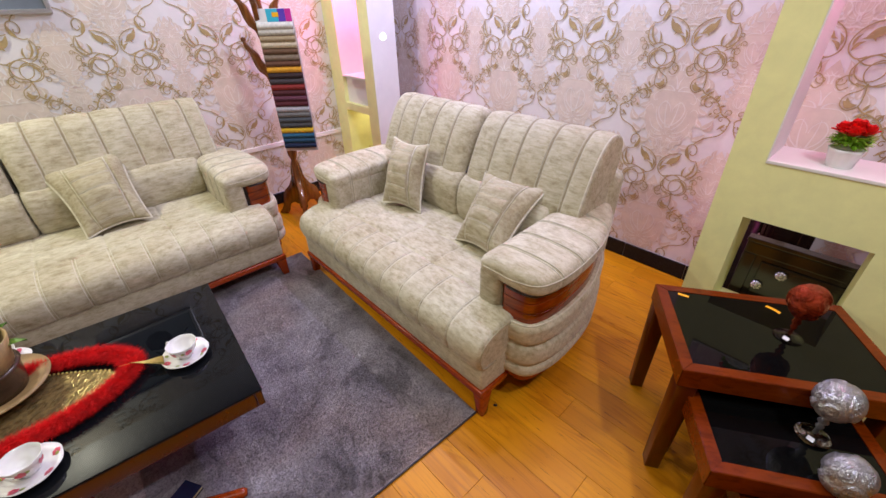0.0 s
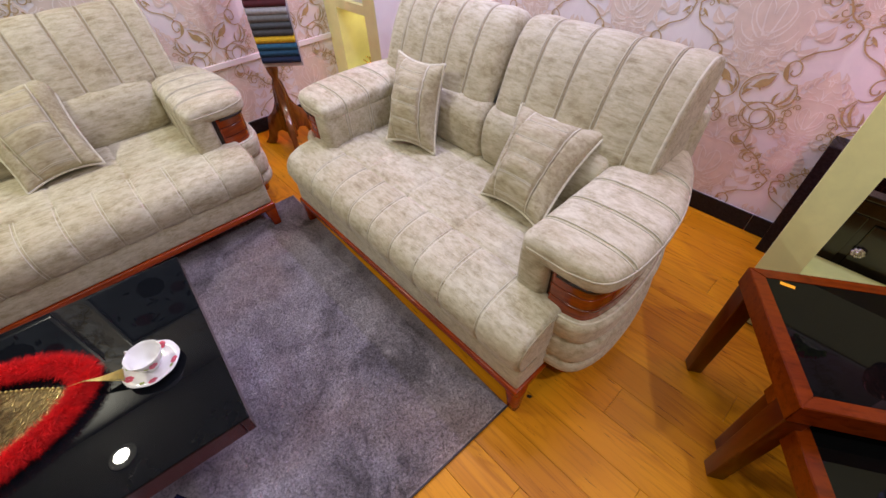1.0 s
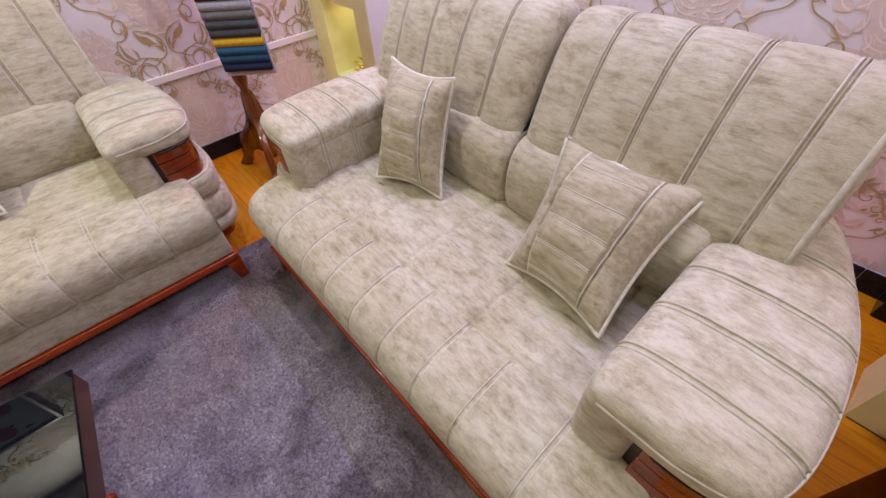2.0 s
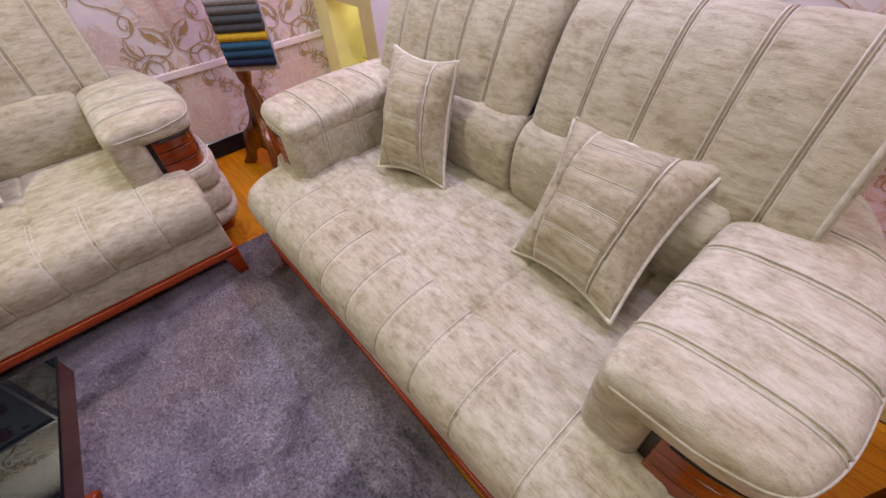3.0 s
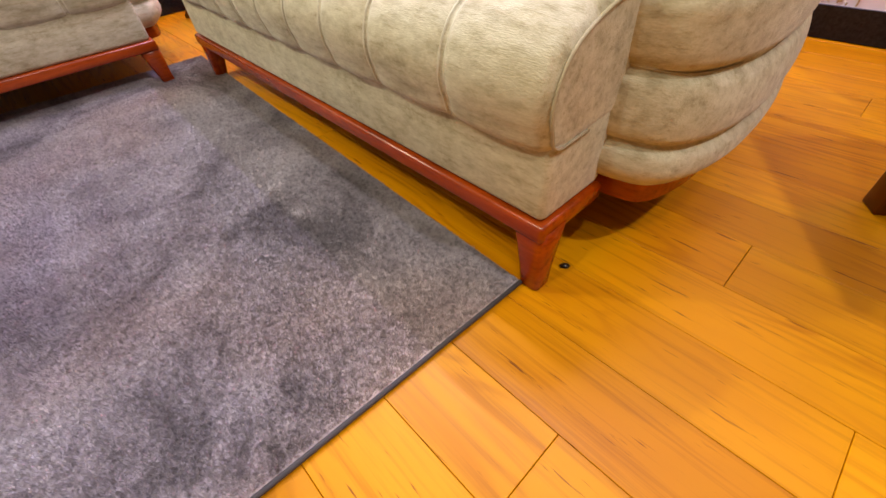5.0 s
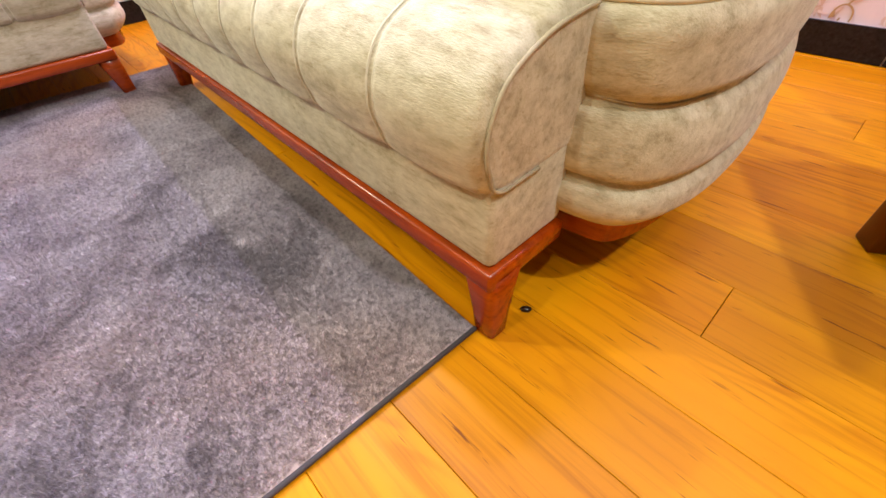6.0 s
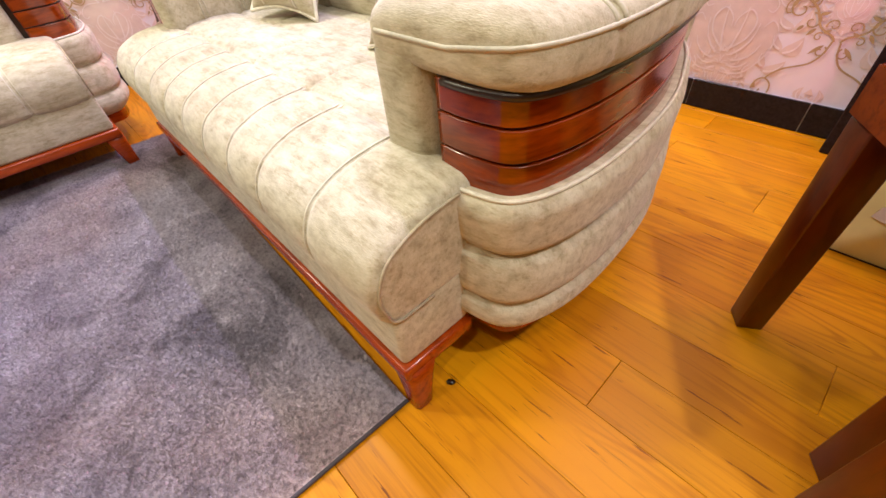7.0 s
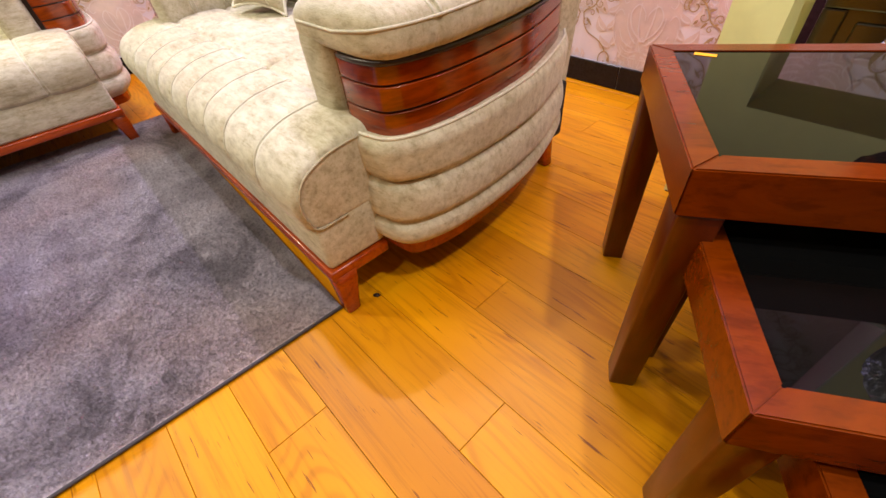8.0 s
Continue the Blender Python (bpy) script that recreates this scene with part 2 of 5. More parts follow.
# ---- mesh tools ----


def part(name, bm, material, parent=None, label="", smooth=True):
    me = bpy.data.meshes.new(name)
    bm.to_mesh(me)
    bm.free()
    return part_of(name, me, material, parent, label, smooth)


def part_of(name, me, material, parent=None, label="", smooth=True):
    for p in me.polygons:
        p.use_smooth = smooth
    if not me.materials:
        me.materials.append(material)
    ob = new(name, me)
    if parent:
        ob.parent = parent
    if label:
        tagged(ob, label)
    return ob


def thing(name, m, label, category, group="", kind=""):
    ob = new(name)
    ob.empty_display_size = 0.1
    ob.matrix_world = m
    return tagged(ob, label, category, group, kind)


def add_box(bm, x0, x1, y0, y1, z0, z1, bev=0.0, seg=2):
    r = bmesh.ops.create_cube(bm, size=1.0, matrix=Matrix.Translation(((x0 + x1) / 2, (y0 + y1) / 2, (z0 + z1) / 2)) @ Matrix.Diagonal((x1 - x0, y1 - y0, z1 - z0, 1)))
    if bev:
        es = {e for v in r["verts"] for e in v.link_edges}
        bmesh.ops.bevel(bm, geom=list(es), offset=bev, segments=seg, affect="EDGES", profile=0.5)
    return bm


def box(x0, x1, y0, y1, z0, z1, bev=0.0, seg=2):
    return add_box(bmesh.new(), x0, x1, y0, y1, z0, z1, bev, seg)


def add_loft(bm, rings, caps=True, closed=True):
    vs = [[bm.verts.new(p) for p in r] for r in rings]
    n = len(vs[0])
    for a, b in zip(vs, vs[1:]):
        for i in range(n if closed else n - 1):
            j = (i + 1) % n
            bm.faces.new((a[i], a[j], b[j], b[i]))
    if caps:
        bm.faces.new(list(reversed(vs[0])))
        bm.faces.new(vs[-1])
    return bm


def loft(rings, caps=True, closed=True):
    bm = add_loft(bmesh.new(), rings, caps, closed)
    bmesh.ops.recalc_face_normals(bm, faces=bm.faces)
    return bm


def catmull(pts, per=6, closed=False):
    pts = [Vector(p) for p in pts]
    n, out = len(pts), []
    for i in range(n if closed else n - 1):
        if closed:
            a, b, c, d = pts[i - 1], pts[i], pts[(i + 1) % n], pts[(i + 2) % n]
        else:
            a, b, c, d = pts[max(i - 1, 0)], pts[i], pts[i + 1], pts[min(i + 2, n - 1)]
        for k in range(per):
            t = k / per
            out.append(0.5 * ((2 * b) + (c - a) * t + (2 * a - 5 * b + 4 * c - d) * t * t + (3 * b - a - 3 * c + d) * t ** 3))
    if not closed:
        out.append(pts[-1])
    return out


def add_tube(bm, pts, radius, sides=6, closed=False, radii=None):
    pts = [Vector(p) for p in pts]
    n, rings = len(pts), []
    for i, p in enumerate(pts):
        a = pts[i - 1] if (i or closed) else p
        b = pts[(i + 1) % n] if (i < n - 1 or closed) else p
        d = (b - a).normalized()
        side = d.cross(Vector((0.13, 0.27, 0.95)))
        if side.length < 0.1:
            side = d.cross(Vector((0.95, 0.27, 0.1)))
        side.normalize()
        up = side.cross(d)
        r = radii[i] if radii else radius
        rings.append([p + r * (math.cos(k * math.tau / sides) * side + math.sin(k * math.tau / sides) * up) for k in range(sides)])
    if closed:
        rings.append(rings[0])
    return add_loft(bm, rings, caps=not closed)


def tube(pts, radius, sides=6, closed=False, radii=None):
    bm = add_tube(bmesh.new(), pts, radius, sides, closed, radii)
    bmesh.ops.remove_doubles(bm, verts=bm.verts, dist=1e-6)
    bmesh.ops.recalc_face_normals(bm, faces=bm.faces)
    return bm


def add_lathe(bm, profile, sides=32, at=(0, 0, 0), ruffle=None):
    rings = []
    for r, z in profile:
        rings.append([Vector(at) + Vector(((r * (ruffle(k / sides, z) if ruffle else 1)) * math.cos(k * math.tau / sides), (r * (ruffle(k / sides, z) if ruffle else 1)) * math.sin(k * math.tau / sides), z)) for k in range(sides)])
    return add_loft(bm, rings, caps=True)


def lathe(profile, sides=32, at=(0, 0, 0), ruffle=None):
    bm = add_lathe(bmesh.new(), profile, sides, at, ruffle)
    bmesh.ops.recalc_face_normals(bm, faces=bm.faces)
    return bm


def swept(profile, x0, x1, seams=(), depth=0.01, puff=0.006, end=0.03, extra=None, mask=None, ease=0.007):
    """A cushion: a closed (y, z) outline carried along x, with round ends and sewn channels."""
    prof = [Vector((0, p[0], p[1])) for p in profile]
    n = len(prof)
    cen = sum(prof, Vector()) / n
    normal = []
    for i in range(n):
        t = prof[(i + 1) % n] - prof[i - 1]
        nn = Vector((0, t.z, -t.y)).normalized()
        if nn.dot(prof[i] - cen) < 0:
            nn = -nn
        normal.append(nn)
    xs = set()
    e0, e1 = end if isinstance(end, tuple) else (end, end)
    for k in range(7):
        a = 1 - math.cos(k / 6 * math.pi / 2)
        xs |= {x0 + a * e0, x1 - a * e1}
    stops = sorted([x0 + e0, *seams, x1 - e1])
    for s in seams:
        xs |= {s + o for o in (-0.016, -0.009, -0.005, -0.002, 0.002, 0.005, 0.009, 0.016)}
    for a, b in zip(stops, stops[1:]):
        m = max(2, int((b - a) / 0.03))
        xs |= {a + (b - a) * k / m for k in range(1, m)}
    rings = []
    for x in sorted(xs):
        e, end = min((x - x0, e0), (x1 - x, e1))
        inset = end - math.sqrt(max(0, end * end - (end - e) ** 2)) if e < end else 0
        d = min((abs(x - s) for s in seams), default=1)
        groove = -depth * math.exp(-(d / ease) ** 2)
        near = sorted([*stops, x0, x1])
        lo = max((s for s in near if s <= x + 1e-9), default=x0)
        hi = min((s for s in near if s > x + 1e-9), default=x1)
        bulge = puff * math.sin(math.pi * (x - lo) / max(hi - lo, 1e-6)) ** 0.7 if lo >= x0 + e0 - 1e-6 and hi <= x1 - e1 + 1e-6 else 0
        ring = []
        for p, nn in zip(prof, normal):
            w = mask(p.y, p.z) if mask else 1
            g = (groove + max(bulge, 0)) * w
            if extra:
                g += extra(x, p.y, p.z)
            ring.append(Vector((x, 0, 0)) + p + nn * (g - inset))
        rings.append(ring)
    return loft(rings)


# ---- floor and room ----
X0, X1, Y0, Y1 = -2.6, 2.6, -3.4, 1.55


def structure(name, bm, material, label, smooth=False):
    return tagged(part(name, bm, material, None, "", smooth), label, name.split("_")[0], "", "structure")


floor = structure("floor", box(X0 - 0.15, X1 + 0.15, Y0 - 0.15, Y1 + 0.15, -0.12, -0.011), UNDER, "honey oak laminate plank floor with worn joints")
# Unseen ceiling, grey instead of white to weaken the light it throws back.
structure("ceiling", box(X0 - 0.15, X1 + 0.15, Y0 - 0.15, Y1 + 0.15, CEIL, CEIL + 0.12), CEILING_PAINT, "unseen plastered ceiling, greyed to cut bounced light")
wall_north = structure("wall_north", box(X0 - 0.15, X1 + 0.15, Y1, Y1 + 0.15, -0.011, CEIL), PAPER, "wall papered in pale pink damask with gold scrolls")
wall_west = structure("wall_west", box(X0 - 0.17, X0 - 0.02, Y0 - 0.15, Y1, -0.011, CEIL), PAPER, "wall papered in cream damask with gold scrolls")
# Unseen closing walls; their dark brown is chosen to deepen the room's shadows.
structure("wall_east", box(X1, X1 + 0.15, Y0 - 0.15, Y1, -0.011, CEIL), LOW_BOUNCE_PAINT, "unseen wall, dark brown to cut bounced light")
structure("wall_south", box(X0 - 0.02, X1, Y0 - 0.15, Y0, -0.011, CEIL), LOW_BOUNCE_PAINT, "unseen wall, dark brown to cut bounced light")


# ---- wallpaper print ----
class Print:
    """Flat printed shapes, gathered in wall coordinates and laid just proud of the paper."""

    def __init__(self):
        self.v, self.f, self.k, self.n = [], [], [], 0

    def ribbon(self, pts, w0, w1=None):
        w1 = w0 if w1 is None else w1
        n, base = len(pts), len(self.v)
        self.n += 1
        self.k += [self.n] * (2 * n)
        for i, p in enumerate(pts):
            a, b = pts[max(i - 1, 0)], pts[min(i + 1, n - 1)]
            dx, dy = b[0] - a[0], b[1] - a[1]
            ln = math.hypot(dx, dy) or 1
            w = (w0 + (w1 - w0) * i / (n - 1)) / 2
            self.v += [(p[0] - dy / ln * w, p[1] + dx / ln * w), (p[0] + dy / ln * w, p[1] - dx / ln * w)]
        for i in range(n - 1):
            k = base + 2 * i
            self.f.append((k, k + 1, k + 3, k + 2))

    def leaf(self, a, b, width, bend=0.0, n=7):
        dx, dy = b[0] - a[0], b[1] - a[1]
        base = len(self.v)
        self.n += 1
        self.k += [self.n] * (2 * n + 2)
        for i in range(n + 1):
            t = i / n
            c = math.sin(math.pi * t) * bend
            w = width * math.sin(math.pi * t ** 0.8) * 0.5 + 0.0004
            ln = math.hypot(dx, dy)
            px, py = a[0] + dx * t - dy / ln * c, a[1] + dy * t + dx / ln * c
            self.v += [(px - dy / ln * w, py + dx / ln * w), (px + dy / ln * w, py - dx / ln * w)]
        for i in range(n):
            k = base + 2 * i
            self.f.append((k, k + 1, k + 3, k + 2))


def arc(cx, cy, r0, r1, a0, a1, n=14):
    return [(cx + (r0 + (r1 - r0) * i / n) * math.cos(radians(a0 + (a1 - a0) * i / n)), cy + (r0 + (r1 - r0) * i / n) * math.sin(radians(a0 + (a1 - a0) * i / n))) for i in range(n + 1)]


def smooth2(*pts):
    return [(p.x, p.y) for p in catmull([(x, y, 0) for x, y in pts], 5)]


CELL_W, CELL_H = 0.575, 0.64


def gold_half(p, s, ox, oy):
    def put(pts, w0, w1=None):
        p.ribbon([(ox + s * x, oy + y) for x, y in pts], w0 * 1.12, None if w1 is None else w1 * 1.12)

    def leaf(a, b, w, bend=0.0):
        p.leaf((ox + s * a[0], oy + a[1]), (ox + s * b[0], oy + b[1]), w, bend * s)

    # knot of rings
    put(arc(0.103, 0.004, 0.050, 0.046, 0, 360, 28), 0.0042)
    put(arc(0.136, -0.010, 0.046, 0.048, 0, 360, 28), 0.0042)
    put(smooth2((0.182, -0.01), (0.205, 0.01), (0.200, 0.05), (0.222, 0.075)), 0.0036)
    put(smooth2((0.060, -0.02), (0.034, -0.03), (0.022, -0.058), (0.040, -0.080), (0.062, -0.066)), 0.0040)
    put(smooth2((0.045, 0.039), (0.085, 0.016), (0.135, 0.028), (0.172, 0.004), (0.165, -0.036), (0.122, -0.058), (0.078, -0.05)), 0.0042)
    put(smooth2((0.168, 0.055), (0.125, 0.060), (0.075, 0.040), (0.048, 0.0), (0.056, -0.040), (0.092, -0.062)), 0.0042)
    # crescent leaf beside the axis, with a toothed acanthus filling
    put(smooth2((0.112, 0.176), (0.066, 0.166), (0.026, 0.138), (0.008, 0.098), (0.014, 0.060), (0.045, 0.036), (0.074, 0.046)), 0.0036, 0.0050)
    leaf((0.108, 0.172), (0.034, 0.104), 0.022, 0.016)
    leaf((0.092, 0.150), (0.046, 0.112), 0.012, -0.004)
    leaf((0.020, 0.062), (0.052, 0.098), 0.013, 0.008)
    leaf((0.018, 0.080), (0.034, 0.124), 0.010, 0.006)
    leaf((0.058, 0.118), (0.078, 0.098), 0.008, 0.003)
    # flame on the outer side
    leaf((0.150, 0.052), (0.186, 0.146), 0.010, -0.016)
    leaf((0.162, 0.050), (0.212, 0.112), 0.007, -0.012)
    leaf((0.142, 0.056), (0.150, 0.112), 0.009, 0.008)
    leaf((0.128, 0.030), (0.168, -0.020), 0.011, 0.014)
    put(smooth2((0.190, 0.148), (0.205, 0.110), (0.190, 0.060), (0.160, 0.040)), 0.0036)
    # teardrop on the stem with half a leaf in it
    put(smooth2((0.190, 0.152), (0.168, 0.150), (0.140, 0.166), (0.124, 0.196), (0.132, 0.226), (0.152, 0.236), (0.172, 0.222), (0.176, 0.196), (0.164, 0.180), (0.148, 0.186), (0.150, 0.200)), 0.0044)
    leaf((0.150, 0.158), (0.130, 0.218), 0.018, 0.008)
    put(smooth2((0.152, 0.236), (0.166, 0.256), (0.195, 0.278), (0.245, 0.300), (0.268, 0.33), (0.277, 0.37)), 0.0046)
    for cx, cy, r, a in ((0.210, 0.036, 0.021, 200), (0.218, -0.018, 0.019, 140), (0.190, -0.054, 0.017, 110), (0.030, -0.046, 0.019, 20), (0.232, 0.070, 0.014, 220), (0.200, 0.004, 0.013, 160), (0.214, 0.104, 0.012, 240)):
        put(arc(cx, cy, r, 0.004, a, a - 420, 16), 0.0038, 0.0024)
    # hanging drop
    put(smooth2((0.116, -0.046), (0.104, -0.072), (0.066, -0.098), (0.060, -0.132), (0.086, -0.152), (0.116, -0.134), (0.120, -0.094), (0.114, -0.050)), 0.0040)
    leaf((0.066, -0.118), (0.114, -0.128), 0.024, -0.012)
    leaf((0.074, -0.104), (0.096, -0.132), 0.010, -0.004)
    # lower scroll to the neighbouring repeat
    put(smooth2((0.116, -0.134), (0.138, -0.154), (0.170, -0.165), (0.205, -0.19), (0.232, -0.235), (0.268, -0.255), (0.280, -0.27)), 0.0052)
    for b0, b1 in (((0.136, -0.148), (0.150, -0.122)), ((0.146, -0.156), (0.172, -0.136)), ((0.142, -0.160), (0.118, -0.176)), ((0.150, -0.166), (0.140, -0.196))):
        leaf(b0, b1, 0.010)
    put(arc(0.166, -0.194, 0.030, 0.006, 70, 460, 20), 0.0048, 0.003)
    put(arc(0.206, -0.224, 0.024, 0.005, 100, -280, 18), 0.0046, 0.003)
    put(arc(0.238, -0.262, 0.013, 0.003, 60, 420, 14), 0.0040, 0.0025)
    put(arc(0.258, -0.300, 0.017, 0.004, 60, -300, 14), 0.0042, 0.0025)
    leaf((0.262, -0.282), (0.232, -0.312), 0.010)
    put(arc(0.190, -0.168, 0.020, 0.004, -120, 250, 16), 0.0040, 0.0024)
    put(arc(0.262, -0.228, 0.018, 0.004, 200, -170, 16), 0.0040, 0.0024)
    put(smooth2((0.150, -0.160), (0.128, -0.182), (0.132, -0.206), (0.150, -0.204)), 0.0038, 0.0024)
    for b0, b1 in (((0.188, -0.176), (0.206, -0.152)), ((0.216, -0.204), (0.240, -0.196)), ((0.224, -0.240), (0.206, -0.262)), ((0.246, -0.250), (0.262, -0.240)), ((0.190, -0.236), (0.176, -0.252))):
        leaf(b0, b1, 0.009)


OGEE = smooth2((0.0, -0.275), (0.055, -0.235), (0.135, -0.165), (0.172, -0.060), (0.150, 0.045), (0.095, 0.115), (0.045, 0.170), (0.0, 0.262))


def damask(fill, vein, ox, oy, k):
    """An acanthus medallion in the ground print: an ogee of curling leaves round a palmette, each leaf with a pale rib."""
    def leaf(a, b, w, bend=0.0, rib=True):
        for s in (1, -1):
            p, q = (ox + s * a[0] * k, oy + a[1] * k), (ox + s * b[0] * k, oy + b[1] * k)
            fill.leaf(p, q, w * k, bend * k * s, 8)
            if rib:
                dx, dy = q[0] - p[0], q[1] - p[1]
                ln = math.hypot(dx, dy)
                pts = [(p[0] + dx * t - dy / ln * math.sin(math.pi * t) * bend * k * s, p[1] + dy * t + dx / ln * math.sin(math.pi * t) * bend * k * s) for t in (0.1, 0.3, 0.5, 0.7, 0.88)]
                vein.ribbon(pts, 0.0075 * k, 0.0022 * k)

    n = len(OGEE)
    fill.leaf((ox, oy - 0.270 * k), (ox, oy + 0.250 * k), 0.27 * k, 0.0, 16)
    for i in range(2, n - 2, 3):
        x, y = OGEE[i]
        dx, dy = OGEE[i + 1][0] - OGEE[i - 1][0], OGEE[i + 1][1] - OGEE[i - 1][1]
        ln = math.hypot(dx, dy)
        tx, ty = dx / ln, dy / ln
        big = 0.7 + 0.5 * math.sin(math.pi * i / n)
        # outward curl, inward lobe and the stalk that joins them
        leaf((x - tx * 0.030, y - ty * 0.030), (x + ty * 0.030 * big + tx * 0.034, y - tx * 0.030 * big + ty * 0.034), 0.036 * big, -0.016)
        leaf((x - tx * 0.020, y - ty * 0.020), (x - ty * 0.036 * big + tx * 0.022, y + tx * 0.036 * big + ty * 0.022), 0.030 * big, 0.014)
    # inner palmette, heart and crowning bud
    for a, b, w, bend in (((0.004, -0.15), (0.030, 0.035), 0.046, -0.010), ((0.012, -0.15), (0.078, -0.010), 0.042, -0.024), ((0.016, -0.16), (0.108, -0.075), 0.036, -0.026), ((0.012, -0.17), (0.092, -0.145), 0.030, -0.018),
                          ((0.006, 0.050), (0.062, 0.082), 0.032, 0.016), ((0.002, 0.060), (0.026, 0.140), 0.034, 0.008), ((0.006, 0.150), (0.030, 0.205), 0.022, 0.010), ((0.004, -0.185), (0.046, -0.222), 0.030, 0.012)):
        leaf(a, b, w, bend)
    fill.leaf((ox, oy + 0.03 * k), (ox, oy + 0.10 * k), 0.03 * k)
    for s in (1, -1):
        vein.ribbon([(ox + s * x * k, oy + y * k) for x, y in smooth2((0.0, -0.130), (0.050, -0.085), (0.066, -0.030), (0.040, 0.005), (0.010, -0.020), (0.004, -0.050))], 0.0060 * k, 0.0030 * k)
        vein.ribbon([(ox + s * x * k, oy + y * k) for x, y in smooth2((0.010, -0.200), (0.080, -0.190), (0.128, -0.120), (0.136, -0.050), (0.112, -0.020), (0.092, -0.040))], 0.0050 * k, 0.0024 * k)
        vein.ribbon([(ox + s * x * k, oy + y * k) for x, y in smooth2((0.012, 0.060), (0.070, 0.060), (0.106, 0.030), (0.100, 0.004), (0.082, 0.010))], 0.0044 * k, 0.0024 * k)


def lay_print(wall, u0, u1, v0, v1, place, phase_u, phase_v):
    gold, pale, fill = Print(), Print(), Print()
    for i in range(math.floor((u0 - phase_u) / CELL_W), math.ceil((u1 - phase_u) / CELL_W) + 1):
        for j in range(math.floor((v0 - phase_v) / CELL_H), math.ceil((v1 - phase_v) / CELL_H) + 1):
            ox, oy = phase_u + i * CELL_W, phase_v + j * CELL_H
            for s in (1, -1):
                gold_half(gold, s, ox, oy)
            damask(fill, pale, ox, oy - 0.215, 0.98)
            damask(fill, pale, ox, oy + 0.235, 0.40)
            damask(fill, pale, ox + CELL_W / 2, oy + 0.075, 0.62)
            damask(fill, pale, ox + CELL_W / 2, oy - 0.155, 0.36)
    for name, pr, mat, lift in (("gold_scrolls", gold, PAPER_GOLD, 0.0040), ("damask_print", pale, PAPER_LIGHT, 0.0023), ("damask_ground", fill, PAPER_PALE, 0.0006)):
        ok = [u0 <= u <= u1 and v0 <= v <= v1 for u, v in pr.v]
        faces = [f for f in pr.f if all(ok[k] for k in f)]
        me = bpy.data.meshes.new(name)
        me.from_pydata([place(u, v, lift + 0.000004 * (pr.k[i] % 397)) for i, (u, v) in enumerate(pr.v)], [], faces)
        ob = part_of(name, me, mat, wall, "", False)
        tagged(ob, kind="stuff")


lay_print(wall_north, X0, 1.6, 0.1, 2.3, lambda u, v, e: (u, Y1 - e, v), -0.112, 1.19)
lay_print(wall_west, -2.6, 0.95, 0.1, 2.3, lambda u, v, e: (X0 - 0.02 + e, u, v), -0.43, 1.19)

# ---- skirting of black tiles ----
base_north = structure("baseboard_north", box(X0, 0.285, Y1 - 0.006, Y1, 0, 0.098), GROUT, "skirting of polished black stone tiles")
bx = -0.173 - 0.37 * 7
while bx < 0.28:
    part("tile", box(max(bx, X0) + 0.002, min(bx + 0.37, 0.285) - 0.002, Y1 - 0.014, Y1 - 0.0061, 0.002, 0.1, 0.0015, 1), BLACK_TILE, base_north, "", False)
    bx += 0.37
base_west = structure("baseboard_west", box(X0 - 0.02, X0 - 0.012, -2.6, 0.95, 0, 0.098), GROUT, "skirting of polished black stone tiles")
by = -2.6
while by < 0.9:
    part("tile", box(X0 - 0.0119, X0 - 0.004, by + 0.002, min(by + 0.37, 0.95) - 0.002, 0.002, 0.1, 0.0015, 1), BLACK_TILE, base_west, "", False)
    by += 0.37
structure("trim_corner", box(0.285, 0.46, 1.435, Y1 - 0.003, 0.0, 0.56, 0.003, 1), BLACK_TILE, "upright polished black stone plinth beside the wall")
rail = structure("trim_rail", box(X0 - 0.02, X0 - 0.006, -2.6, 0.948, 0.478, 0.514, 0.004, 2), WHITE_PAINT, "narrow white dado rail on the papered wall")


# ---- niche frames ----
def frame_wall(name, boxes, label):
    bm = bmesh.new()
    for b in boxes:
        add_box(bm, *b)
    return structure(name, bm, YELLOW_PAINT, label)


FY0, FY1 = 0.96, 1.18
right_frame = frame_wall("trim_frame_east", [
    (0.335, 0.445, FY0, FY1, 0, CEIL), (0.445, 1.3, FY0, FY1, 0.725, 0.94), (0.445, 0.82, FY0, FY1, 0, 0.27), (0.82, 1.3, FY0, FY1, 0, 0.725),
    (0.95, 1.3, FY0, FY1, 0.94, 1.76), (0.445, 1.3, FY0, FY1, 1.76, CEIL)], "yellow plaster frame wall with a lit niche above an open hearth")
part("side_face", box(0.330, 0.3349, FY0 + 0.001, FY1, 0.0, CEIL - 0.001), YELLOW_PAINT, right_frame, "", False)
part("sill", box(0.4452, 0.9498, FY0 - 0.004, FY1, 0.9401, 0.953, 0.002, 1), WHITE_PAINT, right_frame, "white sill", False)
part("reveal", box(0.4452, 0.4500, FY0 - 0.003, FY1, 0.9535, 1.7598), WHITE_PAINT, right_frame, "", False)
part("reveal", box(0.9450, 0.9498, FY0 - 0.003, FY1, 0.9535, 1.7598), WHITE_PAINT, right_frame, "", False)

left_frame = frame_wall("trim_frame_west", [
    (X0 - 0.019, -2.46, 0.95, 1.17, 0, CEIL), (-2.12, -1.995, 0.95, 1.17, 0, CEIL), (-2.46, -2.12, 0.95, 1.17, 0, 0.28),
    (-2.46, -2.12, 0.95, 1.17, 0.70, 0.755), (-2.46, -2.12, 0.99, 1.17, 0.755, 0.955), (-2.46, -2.12, 0.95, 1.17, 1.76, CEIL)], "yellow plaster frame wall with stacked lit niches")
